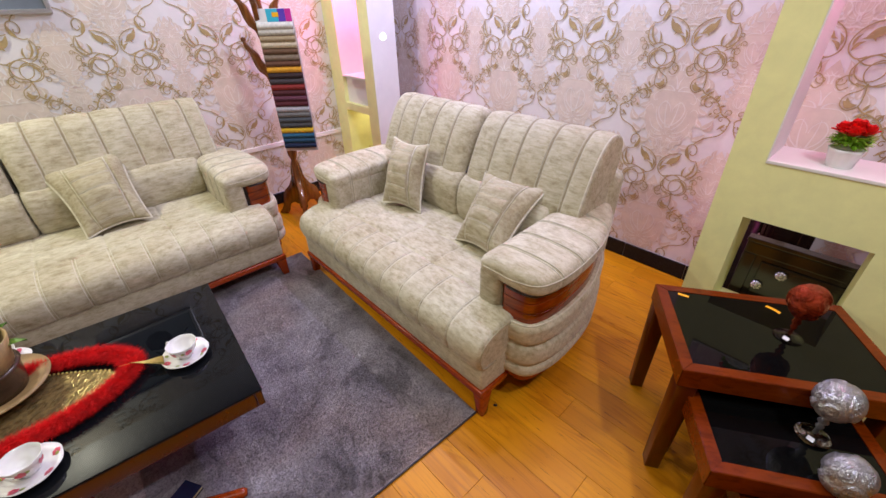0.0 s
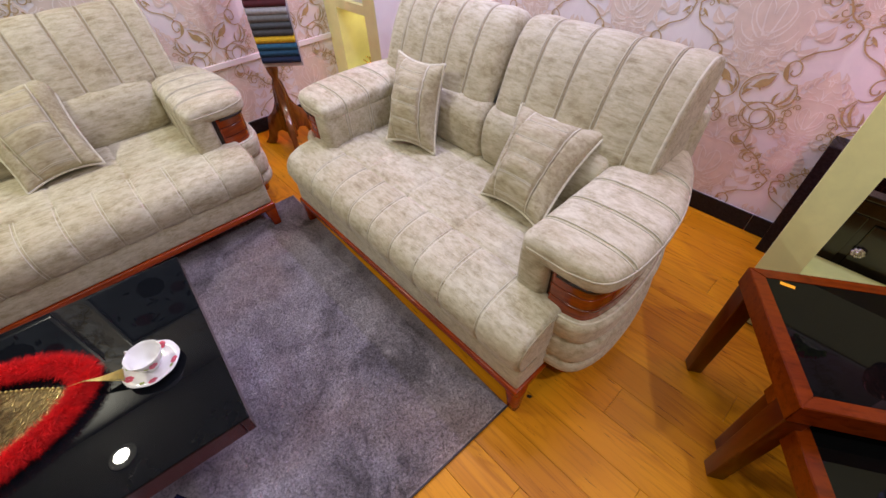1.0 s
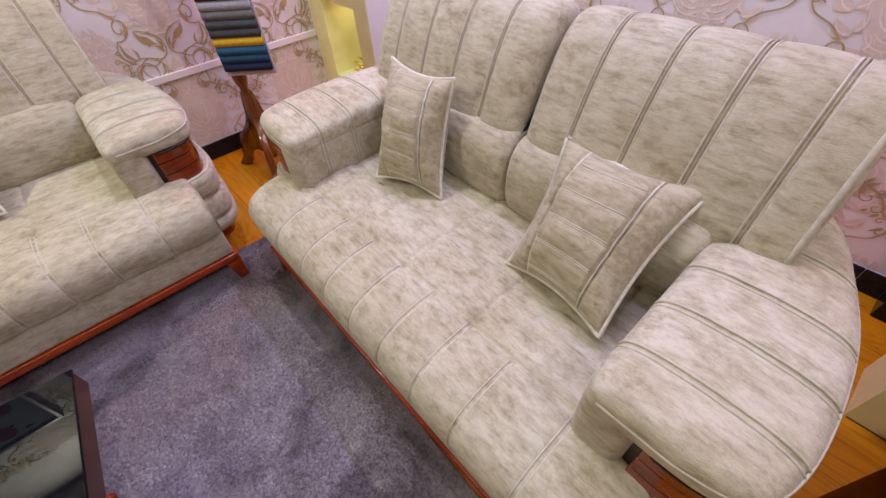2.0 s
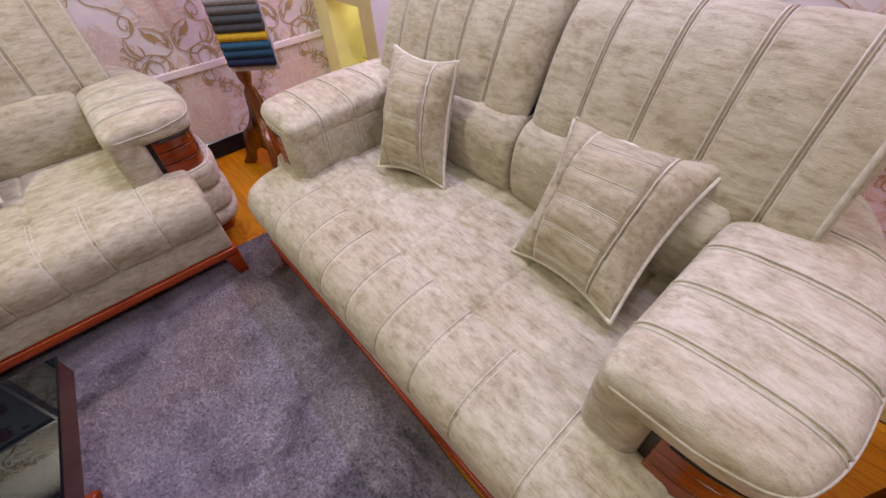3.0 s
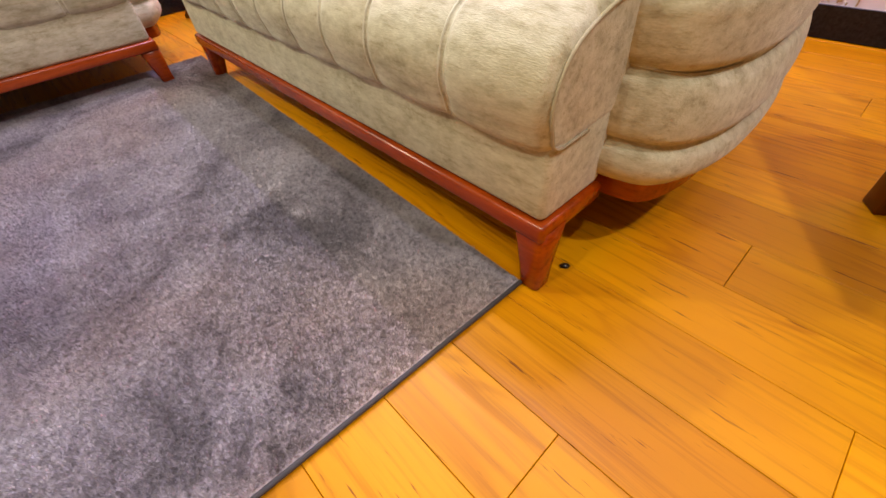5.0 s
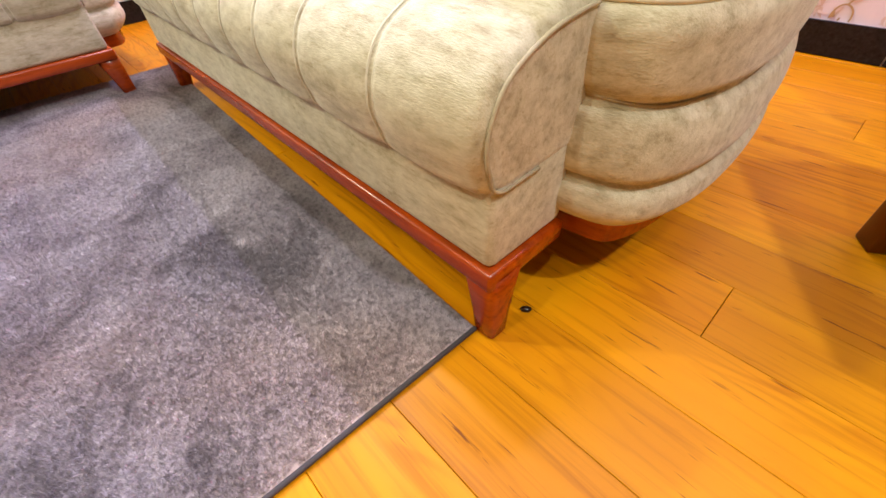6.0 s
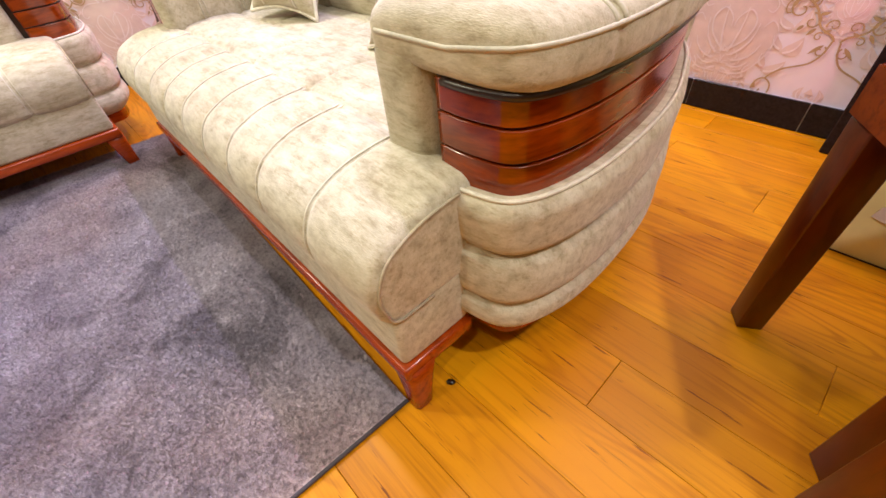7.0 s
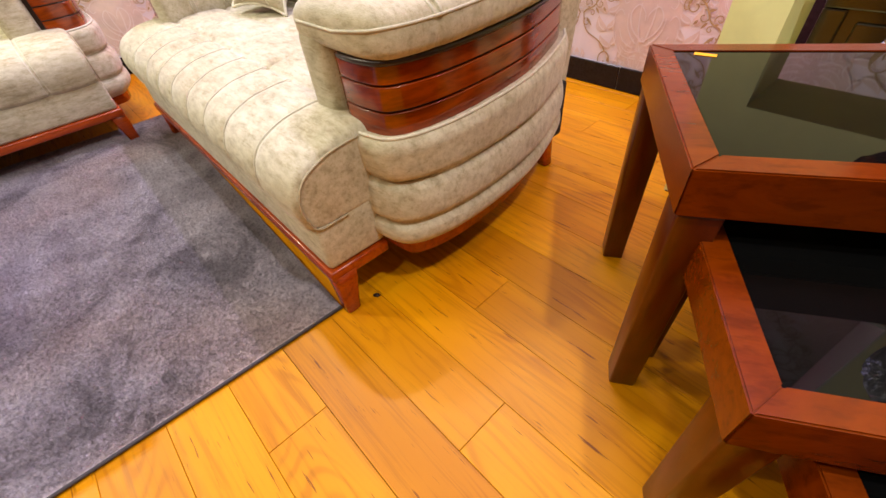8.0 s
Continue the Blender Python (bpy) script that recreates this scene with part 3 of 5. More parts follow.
part("side_face", box(-1.9949, -1.990, 0.951, 1.17, 0.0, CEIL - 0.001), WHITE_PAINT, left_frame, "white painted edge", False)
part("sill", box(-2.4598, -2.1202, 0.955, 1.17, 0.9551, 0.968), WHITE_PAINT, left_frame, "white sill", False)
part("reveal", box(-2.4598, -2.455, 0.952, 1.17, 0.9685, 1.7598), WHITE_PAINT, left_frame, "", False)
part("panel", box(-2.4598, -2.1202, 0.985, 0.9899, 0.7555, 0.9545), WHITE_PAINT, left_frame, "pale grey recessed panel", False)
lback = part("niche_back", box(-2.5, -2.05, 1.1705, 1.19, 0.25, 1.8), PAPER, left_frame, "papered back of the niche", False)
lay_print(lback, -2.46, -2.12, 0.3, 1.75, lambda u, v, e: (u, 1.1705 - e, v), -2.4, 1.19)
spot = part("lamp_disc", lathe([(0.0, 0.0), (0.022, 0.0), (0.024, 0.002), (0.022, 0.004), (0.0, 0.004)], 20), glow_mat("spot_glow", (1, 0.98, 0.96), 4), left_frame, "small round lamp")
spot.matrix_basis = pose(-1.989, 1.06, 1.25, 0, 90, 0)


# ---- upholstery ----
ARM_PLAN = [(-0.05, 0.137), (0.02, 0.139), (0.080, 0.164), (0.111, 0.258), (0.113, 0.40), (0.094, 0.55), (0.050, 0.69), (0.002, 0.80), (-0.07, 0.885)]
ARM_CURVE = catmull([(x, y, 0) for x, y in ARM_PLAN], 6)


def arm_out(y):
    for a, b in zip(ARM_CURVE, ARM_CURVE[1:]):
        if a.y <= y <= b.y and b.y > a.y:
            return a.x + (b.x - a.x) * (y - a.y) / (b.y - a.y)
    return ARM_CURVE[0].x if y < ARM_CURVE[0].y else ARM_CURVE[-1].x


def offset_plan(dist):
    out = []
    n = len(ARM_CURVE)
    for i, p in enumerate(ARM_CURVE):
        d = (ARM_CURVE[min(i + 1, n - 1)] - ARM_CURVE[max(i - 1, 0)]).normalized()
        out.append(p + Vector((d.y, -d.x, 0)) * dist)
    return out


def arm_parts(parent, flip):
    """One arm: padded cap, inner pad, striped wooden band, channelled barrel, plinth."""
    def fl(p):
        return Vector((flip - p[0] if flip is not None else p[0], p[1], p[2]))

    # padded cap with cross seams
    seams = (0.255, 0.38, 0.505, 0.65)
    ys = {0.137 + 0.045 * (1 - math.cos(k / 6 * math.pi / 2)) for k in range(7)}
    for s in seams:
        ys |= {s + o for o in (-0.018, -0.009, -0.004, 0, 0.004, 0.009, 0.018)}
    ys |= {0.137 + 0.02 * k for k in range(3, 40)}
    rings = []
    for y in sorted(ys):
        e = min((y - 0.137) / 0.045, 1.0)
        rnd = math.sqrt(max(0.0, 1 - (1 - e) ** 2))
        d = min(abs(y - s) for s in seams)
        g = 0.0045 * math.exp(-(d / 0.008) ** 2)
        zt = 0.640 + 0.028 * min(1, (y - 0.137) / 0.6)
        zb = 0.560 + 0.010 * min(1, (y - 0.137) / 0.6)
        xo, xi = arm_out(y) + 0.016, -0.178
        cx, cz = (xo + xi) / 2, (zt + zb) / 2
        hw, hh = (xo - xi) / 2 - 0.03 * (1 - rnd), (zt - zb) / 2 * (0.35 + 0.65 * rnd)
        ring = []
        for k in range(36):
            a = k * math.tau / 36
            c, s2 = math.cos(a), math.sin(a)
            px = math.copysign(abs(c) ** 0.42, c)
            pz = math.copysign(abs(s2) ** 0.55, s2)
            crown = 0.014 * (1 - px * px) if pz > 0 else 0
            up = 1.0 if pz > 0.1 else 0.0
            ring.append(fl((cx + px * (hw - g * 0.7), y, cz + pz * (hh - g * up) + crown * rnd)))
        rings.append(ring)
    cap = part("arm_cap", loft(rings), FABRIC, parent)
    # doubled cords along each cross seam, down the inner side and over the top
    for sy in seams:
        for o in (-0.007, 0.007):
            y = sy + o
            zt = 0.640 + 0.028 * min(1, (y - 0.137) / 0.6)
            zb = 0.560 + 0.010 * min(1, (y - 0.137) / 0.6)
            xo, xi = arm_out(y) + 0.016, -0.178
            cx, cz, hw, hh = (xo + xi) / 2, (zt + zb) / 2, (xo - xi) / 2 - 0.0015, (zt - zb) / 2 - 0.0014
            line = [fl((-0.1765, y, z)) for z in (0.455, 0.49, 0.52, 0.55, 0.575)]
            for k in range(26, 1, -1):
                a = k * math.pi / 24
                c, s2 = math.cos(a), math.sin(a)
                px, pz = math.copysign(abs(c) ** 0.42, c), math.copysign(abs(s2) ** 0.55, s2)
                line.append(fl((cx + px * hw, y, cz + pz * hh + (0.014 * (1 - px * px) if pz > 0 else 0))))
            part("piping", tube(line, 0.0030, 5), CORD, cap)
    # piping round the lower edge of the cap
    line = []
    for k, y in enumerate([0.137 + 0.045 * (1 - math.cos(q / 6 * math.pi / 2)) for q in range(7)] + [0.182 + 0.0165 * q for q in range(1, 38)]):
        rnd = math.sqrt(max(0.0, 1 - (1 - min((y - 0.137) / 0.045, 1.0)) ** 2))
        zt = 0.640 + 0.028 * min(1, (y - 0.137) / 0.6)
        zb = 0.560 + 0.010 * min(1, (y - 0.137) / 0.6)
        xo, xi = arm_out(y) + 0.016, -0.178
        hw, hh = (xo - xi) / 2 - 0.03 * (1 - rnd), (zt - zb) / 2 * (0.35 + 0.65 * rnd)
        if k == 0:
            line = [fl(((xo + xi) / 2 + q * hw, y - 0.0005, (zt + zb) / 2 + 0.45 * hh)) for q in (-0.95, -0.6, -0.2, 0.2, 0.6)]
        line.append(fl(((xo + xi) / 2 + 0.988 * hw, y, (zt + zb) / 2 + 0.45 * hh)))
    part("piping", tube(line, 0.0030, 5), CORD, cap)
    # inner pad, from the cap down to the seat
    bm = box(-0.176, -0.066, 0.136, 0.80, 0.40, 0.60, 0.03, 4)
    for v in bm.verts:
        v.co = fl(v.co)
    bmesh.ops.recalc_face_normals(bm, faces=bm.faces)
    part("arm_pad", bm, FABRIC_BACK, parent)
    # wooden band of three boards with dark grooves
    back = offset_plan(-0.026)
    rings = [[fl((p.x, p.y, 0.30)), fl((p.x, p.y, 0.60)), fl((p.x - 0.02, p.y + 0.004, 0.60)), fl((p.x - 0.02, p.y + 0.004, 0.30))] for p in back]
    band = part("arm_panel", loft(rings), DARK_EDGE, parent, "dark groove backing", False)
    front = offset_plan(-0.012)
    n = len(front)
    for k in range(3):
        rings = []
        for i, p in enumerate(front):
            t = i / (n - 1)
            z0, z1 = (0.400, 0.4765, 0.5245)[k], (0.4720, 0.5200, 0.5640)[k]
            q = back[i]
            rings.append([fl((q.x, q.y, z0)), fl((p.x - 0.0012, p.y, z0)), fl((p.x, p.y, z0 + 0.0012)), fl((p.x, p.y, z0 + 0.002)), fl((p.x, p.y, z1 - 0.002)), fl((p.x, p.y, z1 - 0.0012)), fl((p.x - 0.0012, p.y, z1)), fl((q.x, q.y, z1))])
        part("board", loft(rings), PANEL_WOOD, band, "polished red mahogany board")
    # dark moulding under the cap
    edge = [fl((p.x + 0.006, p.y, 0.562 + 0.006 * i / (n - 1))) for i, p in enumerate(front)]
    part("moulding", tube(edge[1:], 0.006, 6), DARK_EDGE, band)
    # channelled barrel
    rings, lip = [], []
    for i, p in enumerate(ARM_CURVE):
        t = i / (n - 1)
        d = (ARM_CURVE[min(i + 1, n - 1)] - ARM_CURVE[max(i - 1, 0)]).normalized()
        nn = Vector((d.y, -d.x, 0))
        zb, zt = 0.148 + 0.01 * t, 0.428 + 0.014 * t
        ring = []
        m = 34
        for k in range(m + 1):
            u = k / m
            z = zb + (zt - zb) * u
            ch = min(abs(u - 0.30 + 0.05 * t), abs(u - 0.67 + 0.10 * t))
            off = 0.019 - 0.012 * math.exp(-(ch / 0.020) ** 2) - 0.006 * math.exp(-(ch / 0.08) ** 2) - 0.034 * max(0, (0.16 - u) / 0.16) ** 2
            off -= 0.016 * max(0, (u - 0.90) / 0.10) ** 2
            off += 0.004 * math.sin(2 * math.pi * u)
            ring.append(fl(Vector((p.x, p.y, z)) + nn * off))
        inner = Vector((p.x, p.y, 0)) - nn * 0.028
        ring += [fl((inner.x, inner.y, zt - 0.004)), fl((inner.x, inner.y, zb))]
        rings.append(ring)
        lp = Vector((p.x, p.y, zt)) + nn * 0.004
        lip.append(fl(lp))
    barrel = part("arm_barrel", loft(rings), FABRIC, parent)
    part("piping", tube(lip[1:], 0.0036, 6), PIPING, barrel)
    for u0, slope in ((0.30, 0.05), (0.67, 0.10)):
        line = []
        for i, p in enumerate(ARM_CURVE):
            t = i / (n - 1)
            d = (ARM_CURVE[min(i + 1, n - 1)] - ARM_CURVE[max(i - 1, 0)]).normalized()
            q = p + Vector((d.y, -d.x, 0)) * 0.0015
            line.append(fl((q.x, q.y, 0.148 + 0.01 * t + (0.280 + 0.004 * t) * (u0 - slope * t))))
        part("seam", tube(line[1:], 0.0020, 5), SEAM, barrel)
    # plinth under the barrel
    low = offset_plan(-0.02)
    rings = []
    for p, q in zip(low, offset_plan(-0.10)):
        rings.append([fl((p.x, p.y, 0.112)), fl((p.x, p.y, 0.152)), fl((q.x, q.y, 0.152)), fl((q.x, q.y, 0.112))])
    part("plinth", loft(rings), RED_WOOD, parent, "", False)


def sofa(name, m, length, cushions, label, group):
    s = thing(name, m, label, "sofa", group)
    W = length
    # frame: hidden body, rails and legs
    # Body is black as a dust cover, and to deepen shade under the sofa.
    part("frame", box(-W + 0.0, 0.0, 0.16, 0.86, 0.125, 0.30, 0.01, 2), LINING, s, "black dust cover, also deepening the shade below")
    bm = box(-W - 0.012, 0.012, -0.026, 0.135, 0.117, 0.150, 0.006, 2)
    part("rail", bm, RED_WOOD, s, "polished red wood base rail")
    for lx, ly, ox, oy in ((-0.018, 0.012, 0.012, -0.012), (-W + 0.018, 0.012, -0.012, -0.012), (-0.06, 0.83, 0.016, 0.018), (-W + 0.06, 0.83, -0.016, 0.018)):
        rings = []
        for z, hw in ((0.13, 0.034), (0.09, 0.029), (0.04, 0.023), (0.004, 0.020), (0.0, 0.017)):
            t = 1 - z / 0.13
            cx, cy = lx + ox * t, ly + oy * t
            rings.append([(cx + hw * math.copysign(abs(math.cos(a)) ** 0.5, math.cos(a)), cy + hw * math.copysign(abs(math.sin(a)) ** 0.5, math.sin(a)), z) for a in [k * math.tau / 16 for k in range(16)]])
        part("leg", loft(rings), RED_WOOD, s, "tapered red wood leg")
    # front apron of the seat
    part("apron", box(-W - 0.004, 0.004, -0.018, 0.135, 0.150, 0.285, 0.012, 3), FABRIC, s)
    # seat
    prof = [(p.x, p.y) for p in catmull([(-0.005, 0.262, 0), (-0.036, 0.30, 0), (-0.040, 0.352, 0), (-0.012, 0.402, 0), (0.05, 0.432, 0), (0.11, 0.442, 0), (0.15, 0.444, 0), (0.185, 0.446, 0), (0.25, 0.448, 0), (0.34, 0.451, 0), (0.38, 0.451, 0), (0.45, 0.452, 0), (0.60, 0.452, 0), (0.66, 0.42, 0), (0.66, 0.28, 0), (0.40, 0.262, 0), (0.15, 0.262, 0)], 7, True)]
    front_seams = [-0.17]
    while front_seams[-1] > -W + 0.48:
        front_seams.append(-0.345 - 0.139 * (len(front_seams) - 1))
    front_seams += [-W + 0.25]
    rear_seams = front_seams[2:-1:2]

    def extra(x, y, z):
        if z < 0.40:
            return 0
        rear = 1 if y > 0.168 else 0
        g = -0.008 * math.exp(-((y - 0.168) / 0.009) ** 2) - 0.006 * math.exp(-((y - 0.36) / 0.01) ** 2)
        if rear:
            d = min(abs(x - q) for q in rear_seams)
            g += 0.009 * math.sin(math.pi * min(1, max(0, (y - 0.168) / 0.19)))
            g -= 0.007 * math.exp(-(d / 0.008) ** 2)
        return g

    seat = part("seat", swept(prof, -W - 0.006, 0.006, front_seams, 0.0048, 0.0046, 0.024, extra, lambda y, z: 1.0 if y < 0.172 else 0.0), FABRIC, s)
    over = []
    for y, z in prof:
        if y > 0.165:
            break
        over.append((y, z))
    for sx in front_seams:
        for o in (-0.006, 0.006):
            part("piping", tube([(sx + o, y + 0.0014, z - 0.0010) for y, z in over[2:]], 0.0017, 5), PIPING, seat)
    for ex in (-W - 0.006, 0.006):
        loop = [(ex, 0.03 + (y - 0.03) * 0.84, 0.32 + (z - 0.32) * 0.86) for y, z in over if y < 0.15]
        loop.insert(0, (ex, 0.06, 0.272))
        part("piping", tube(loop, 0.0026, 5), SEAM, seat)
    # back shell, lumbar pads, back cushions
    bm = box(-W + 0.02, -0.02, 0.74, 0.90, 0.15, 0.80, 0.05, 4)
    for v in bm.verts:
        v.co.y += 0.10 * (v.co.z - 0.15)
    part("back_shell", bm, FABRIC, s)
    lum = [(p.x, p.y) for p in catmull([(0.60, 0.43, 0), (0.555, 0.47, 0), (0.545, 0.56, 0), (0.565, 0.64, 0), (0.62, 0.685, 0), (0.72, 0.67, 0), (0.76, 0.55, 0), (0.74, 0.44, 0)], 5, True)]
    bk = [(p.x, p.y) for p in catmull([(0.625, 0.635, 0), (0.600, 0.665, 0), (0.625, 0.74, 0), (0.680, 0.86, 0), (0.738, 0.945, 0), (0.800, 0.978, 0), (0.868, 0.955, 0), (0.885, 0.88, 0), (0.85, 0.74, 0), (0.80, 0.635, 0), (0.70, 0.62, 0)], 6, True)]
    a0, a1 = -W + 0.165, -0.165
    b0, b1 = -W + 0.03, -0.03
    for k in range(cushions):
        c0, c1 = a0 + (a1 - a0) * k / cushions + 0.003, a0 + (a1 - a0) * (k + 1) / cushions - 0.003
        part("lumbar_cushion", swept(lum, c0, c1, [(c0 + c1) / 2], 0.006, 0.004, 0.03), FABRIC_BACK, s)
        c0, c1 = b0 + (b1 - b0) * k / cushions + (0.008 if k else 0.003), b0 + (b1 - b0) * (k + 1) / cushions - (0.003 if k == cushions - 1 else 0.008)
        ns = int((c1 - c0 - 0.14) / 0.147) + 1
        sm = [c1 - 0.10 - 0.147 * j for j in range(ns)] if k >= cushions / 2 else [c0 + 0.10 + 0.147 * j for j in range(ns)]
        sm.sort()
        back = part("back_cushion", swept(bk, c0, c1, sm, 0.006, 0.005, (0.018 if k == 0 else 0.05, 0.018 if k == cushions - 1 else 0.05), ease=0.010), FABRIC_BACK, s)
        for ex in ((c0 + 0.012,) if k == 0 else ()) + ((c1 - 0.012,) if k == cushions - 1 else ()):
            part("piping", tube([(ex, 0.742 + (y - 0.742) * 0.955, 0.79 + (z - 0.79) * 0.965) for y, z in bk], 0.0065, 6, True), CORD, back)
        for sx in sm:
            line = [(y, z) for y, z in bk if y - 0.62 < 0.62 * (z - 0.60) + 0.035 and z > 0.65 or z > 0.955]
            line.sort(key=lambda q: q[1] + 2 * max(0, q[0] - 0.80))
            # Dark middle cord stands in for the shaded groove between two pale folds.
            for o, r, cord in ((-0.008, 0.0026, CORD), (0.0, 0.0030, SEAM), (0.008, 0.0026, CORD)):
                part("piping", tube([(sx + o, y + (0.0015 if o else 0.0042), z - 0.001) for y, z in line], r, 5), cord, back)
    arm_parts(s, None)
    arm_parts(s, -W)
    return s


sofa("loveseat", pose(0, 0, 0), 1.46, 2, "beige chenille two-seat sofa with channelled cushions and red mahogany arm panels", "matching sofa set")
sofa("sofa", pose(-1.557, -0.150, 0, 0, 0, 90), 2.0, 2, "beige chenille long sofa with channelled cushions and mahogany arm panels", "matching sofa set")


def pillow(corners, label):
    """A throw pillow hung between its four corners: top left, top right, bottom right, bottom left."""
    tl, tr, br, bl = (Vector(c) for c in corners)
    c = (tl + tr + br + bl) / 4
    u = ((tr - tl) + (br - bl)).normalized()
    v = ((tl - bl) + (tr - br))
    v = (v - u * v.dot(u)).normalized()
    w = u.cross(v)
    size = ((tr - tl).length + (br - bl).length + (tl - bl).length + (tr - br).length) / 8
    m = Matrix((u, v, w)).transposed().to_4x4()
    m.translation = c
    inv = m.inverted()
    cl = [inv @ q for q in (tl, tr, br, bl)]
    th = thing("throw_pillow", m, label, "pillow", "throw pillows")
    n = 64
    bm = bmesh.new()
    grid = {}
    for side in (1, -1):
        for i in range(n + 1):
            for j in range(n + 1):
                a, b = 2 * i / n - 1, 2 * j / n - 1
                edge = i in (0, n) or j in (0, n)
                if edge and side < 0:
                    grid[i, j, side] = grid[i, j, 1]
                    continue
                pinch_a = 1 - 0.13 * (1 - b * b)
                pinch_b = 1 - 0.13 * (1 - a * a)
                h = 0.50 * ((1 - a ** 2) * (1 - b ** 2)) ** 0.55 * size
                if side > 0 and not edge:
                    bow = 0.10 * b * b
                    for c0 in (-0.62 + bow, 0.62 - bow):
                        h -= 0.085 * size * math.exp(-((a - c0) / 0.03) ** 2) * (1 - abs(b)) ** 0.2
                    if abs(a) < 0.58 - bow:
                        h += 0.045 * size * abs(math.sin((b + 0.08) * 2.5 * math.pi)) ** 0.4 * (1 - b * b)
                    else:
                        h += 0.018 * size * math.sin(b * 23 + 3 * a) * (1 - b * b) * (1 - abs(a))
                    h += 0.05 * size * noise.noise(Vector((a * 2.3, b * 2.3, c.x * 7)))
                aa, bb = (a * pinch_a + 1) / 2, (b * pinch_b + 1) / 2
                flat = (cl[3] * (1 - aa) + cl[2] * aa) * (1 - bb) + (cl[0] * (1 - aa) + cl[1] * aa) * bb
                grid[i, j, side] = bm.verts.new(flat + Vector((0, 0, side * max(h, 0))))
    for side in (1, -1):
        for i in range(n):
            for j in range(n):
                q = [grid[i, j, side], grid[i + 1, j, side], grid[i + 1, j + 1, side], grid[i, j + 1, side]]
                bm.faces.new(q if side > 0 else q[::-1])
    rim = [grid[i, 0, 1].co.copy() for i in range(n)] + [grid[n, j, 1].co.copy() for j in range(n)] + [grid[n - i, n, 1].co.copy() for i in range(n)] + [grid[0, n - j, 1].co.copy() for j in range(n)]
    lines, cross = [], []
    for sg in (-1, 1):
        pts = []
        for j in range(1, n):
            b = 2 * j / n - 1
            f = (sg * (0.60 - 0.10 * b * b) + 1) / 2 * n
            i = int(f)
            pts.append(grid[i, j, 1].co.lerp(grid[i + 1, j, 1].co, f - i) + Vector((0, 0, 0.001)))
        lines.append(pts)
    for c0 in (-0.88, -0.48, -0.08, 0.32, 0.72):
        f = (c0 + 1) / 2 * n
        j = int(f)
        for o in (-0.35, 0.55):
            pts = []
            for i in range(1, n):
                a = 2 * i / n - 1
                if abs(a) < 0.58 - 0.10 * c0 * c0:
                    q = grid[i, j, 1].co.lerp(grid[i, j + 1, 1].co, f - j)
                    pts.append(q + (grid[i, j + 1, 1].co - grid[i, j, 1].co) * o + Vector((0, 0, 0.0006)))
            cross.append(pts)
    part("cover", bm, PILLOW_FABRIC, th)
    for pts in cross:
        part("stitching", tube(pts[::2], 0.0012, 4), PIPING, th)
    for pts in lines:
        part("piping", tube(pts, 0.0026, 5), PIPING, th)
    part("piping", tube(rim, 0.0055, 6, True), PIPING, th)
    return th


pillow([(-0.585, 0.629, 0.731), (-0.219, 0.641, 0.739), (-0.235, 0.33, 0.49), (-0.547, 0.378, 0.455)], "square beige chenille throw pillow leaning on the loveseat back")
pillow([(-1.29, 0.59, 0.77), (-0.945, 0.565, 0.80), (-0.89, 0.437, 0.455), (-1.126, 0.345, 0.475)], "beige chenille throw pillow propped upright against the arm")
pillow([(-2.21, -1.045, 0.74), (-2.25, -0.665, 0.785), (-1.90, -0.675, 0.47), (-1.89, -0.97, 0.455)], "square beige chenille throw pillow on the long sofa")

# ---- rug ----
def rug_mat():
    m, nt, b = nodes_of("rug_pile", 1.0)
    n1 = noise_tex(nt, coords(nt), 3.6, 4, 0.6, 0.7)
    n2 = noise_tex(nt, coords(nt), 125, 3, 0.6)
    n3 = noise_tex(nt, coords(nt), 1.7, 2, 0.5)
    c = ramp(nt, n1, [(0.35, (0.26, 0.228, 0.255)), (0.44, (0.43, 0.380, 0.425)), (0.56, (0.55, 0.495, 0.55)), (0.68, (0.64, 0.585, 0.65))])
    c = mixed(nt, c, ramp(nt, n3, [(0.45, (1, 1, 1)), (0.64, (0.90, 0.78, 0.68))]), 1.0, "MULTIPLY")
    # Fine dark specks put the shade between tufts into the pile colour.
    c = mixed(nt, c, ramp(nt, n2, [(0.34, (0.40, 0.40, 0.40)), (0.56, (1, 1, 1))]), 0.75, "MULTIPLY")
    nt.links.new(c, b.inputs["Base Color"])
    b.inputs["Specular IOR Level"].default_value = 0.05
    bump(nt, b, n2, 0.6, 0.004)
    return m


RUG = rug_mat()
PILE = rug_mat()
# fibres bend every way, so their shading leans towards that of the tuft as a whole
pnt = PILE.node_tree
geo, add, nrm = pnt.nodes.new("ShaderNodeNewGeometry"), pnt.nodes.new("ShaderNodeVectorMath"), pnt.nodes.new("ShaderNodeVectorMath")
add.operation, nrm.operation = "MULTIPLY_ADD", "NORMALIZE"
add.inputs[1].default_value, add.inputs[2].default_value = (0.55, 0.55, 0.55), (0.0, 0.0, 0.75)
pnt.links.new(geo.outputs["Normal"], add.inputs[0])
pnt.links.new(add.outputs[0], nrm.inputs[0])
pnt.links.new(nrm.outputs[0], pnt.nodes["Principled BSDF"].inputs["Normal"])
rug = thing("rug", pose(-0.02, -0.02, 0, 0, 0, -1.5), "grey-mauve short pile rug with a bound edge", "rug")
RW, RH = 1.70, 2.6
bm = box(-RW, 0, -RH, 0, 0.001, 0.010, 0.004, 2)
part("rug_body", bm, RUG, rug)
rng = np.random.default_rng(3)


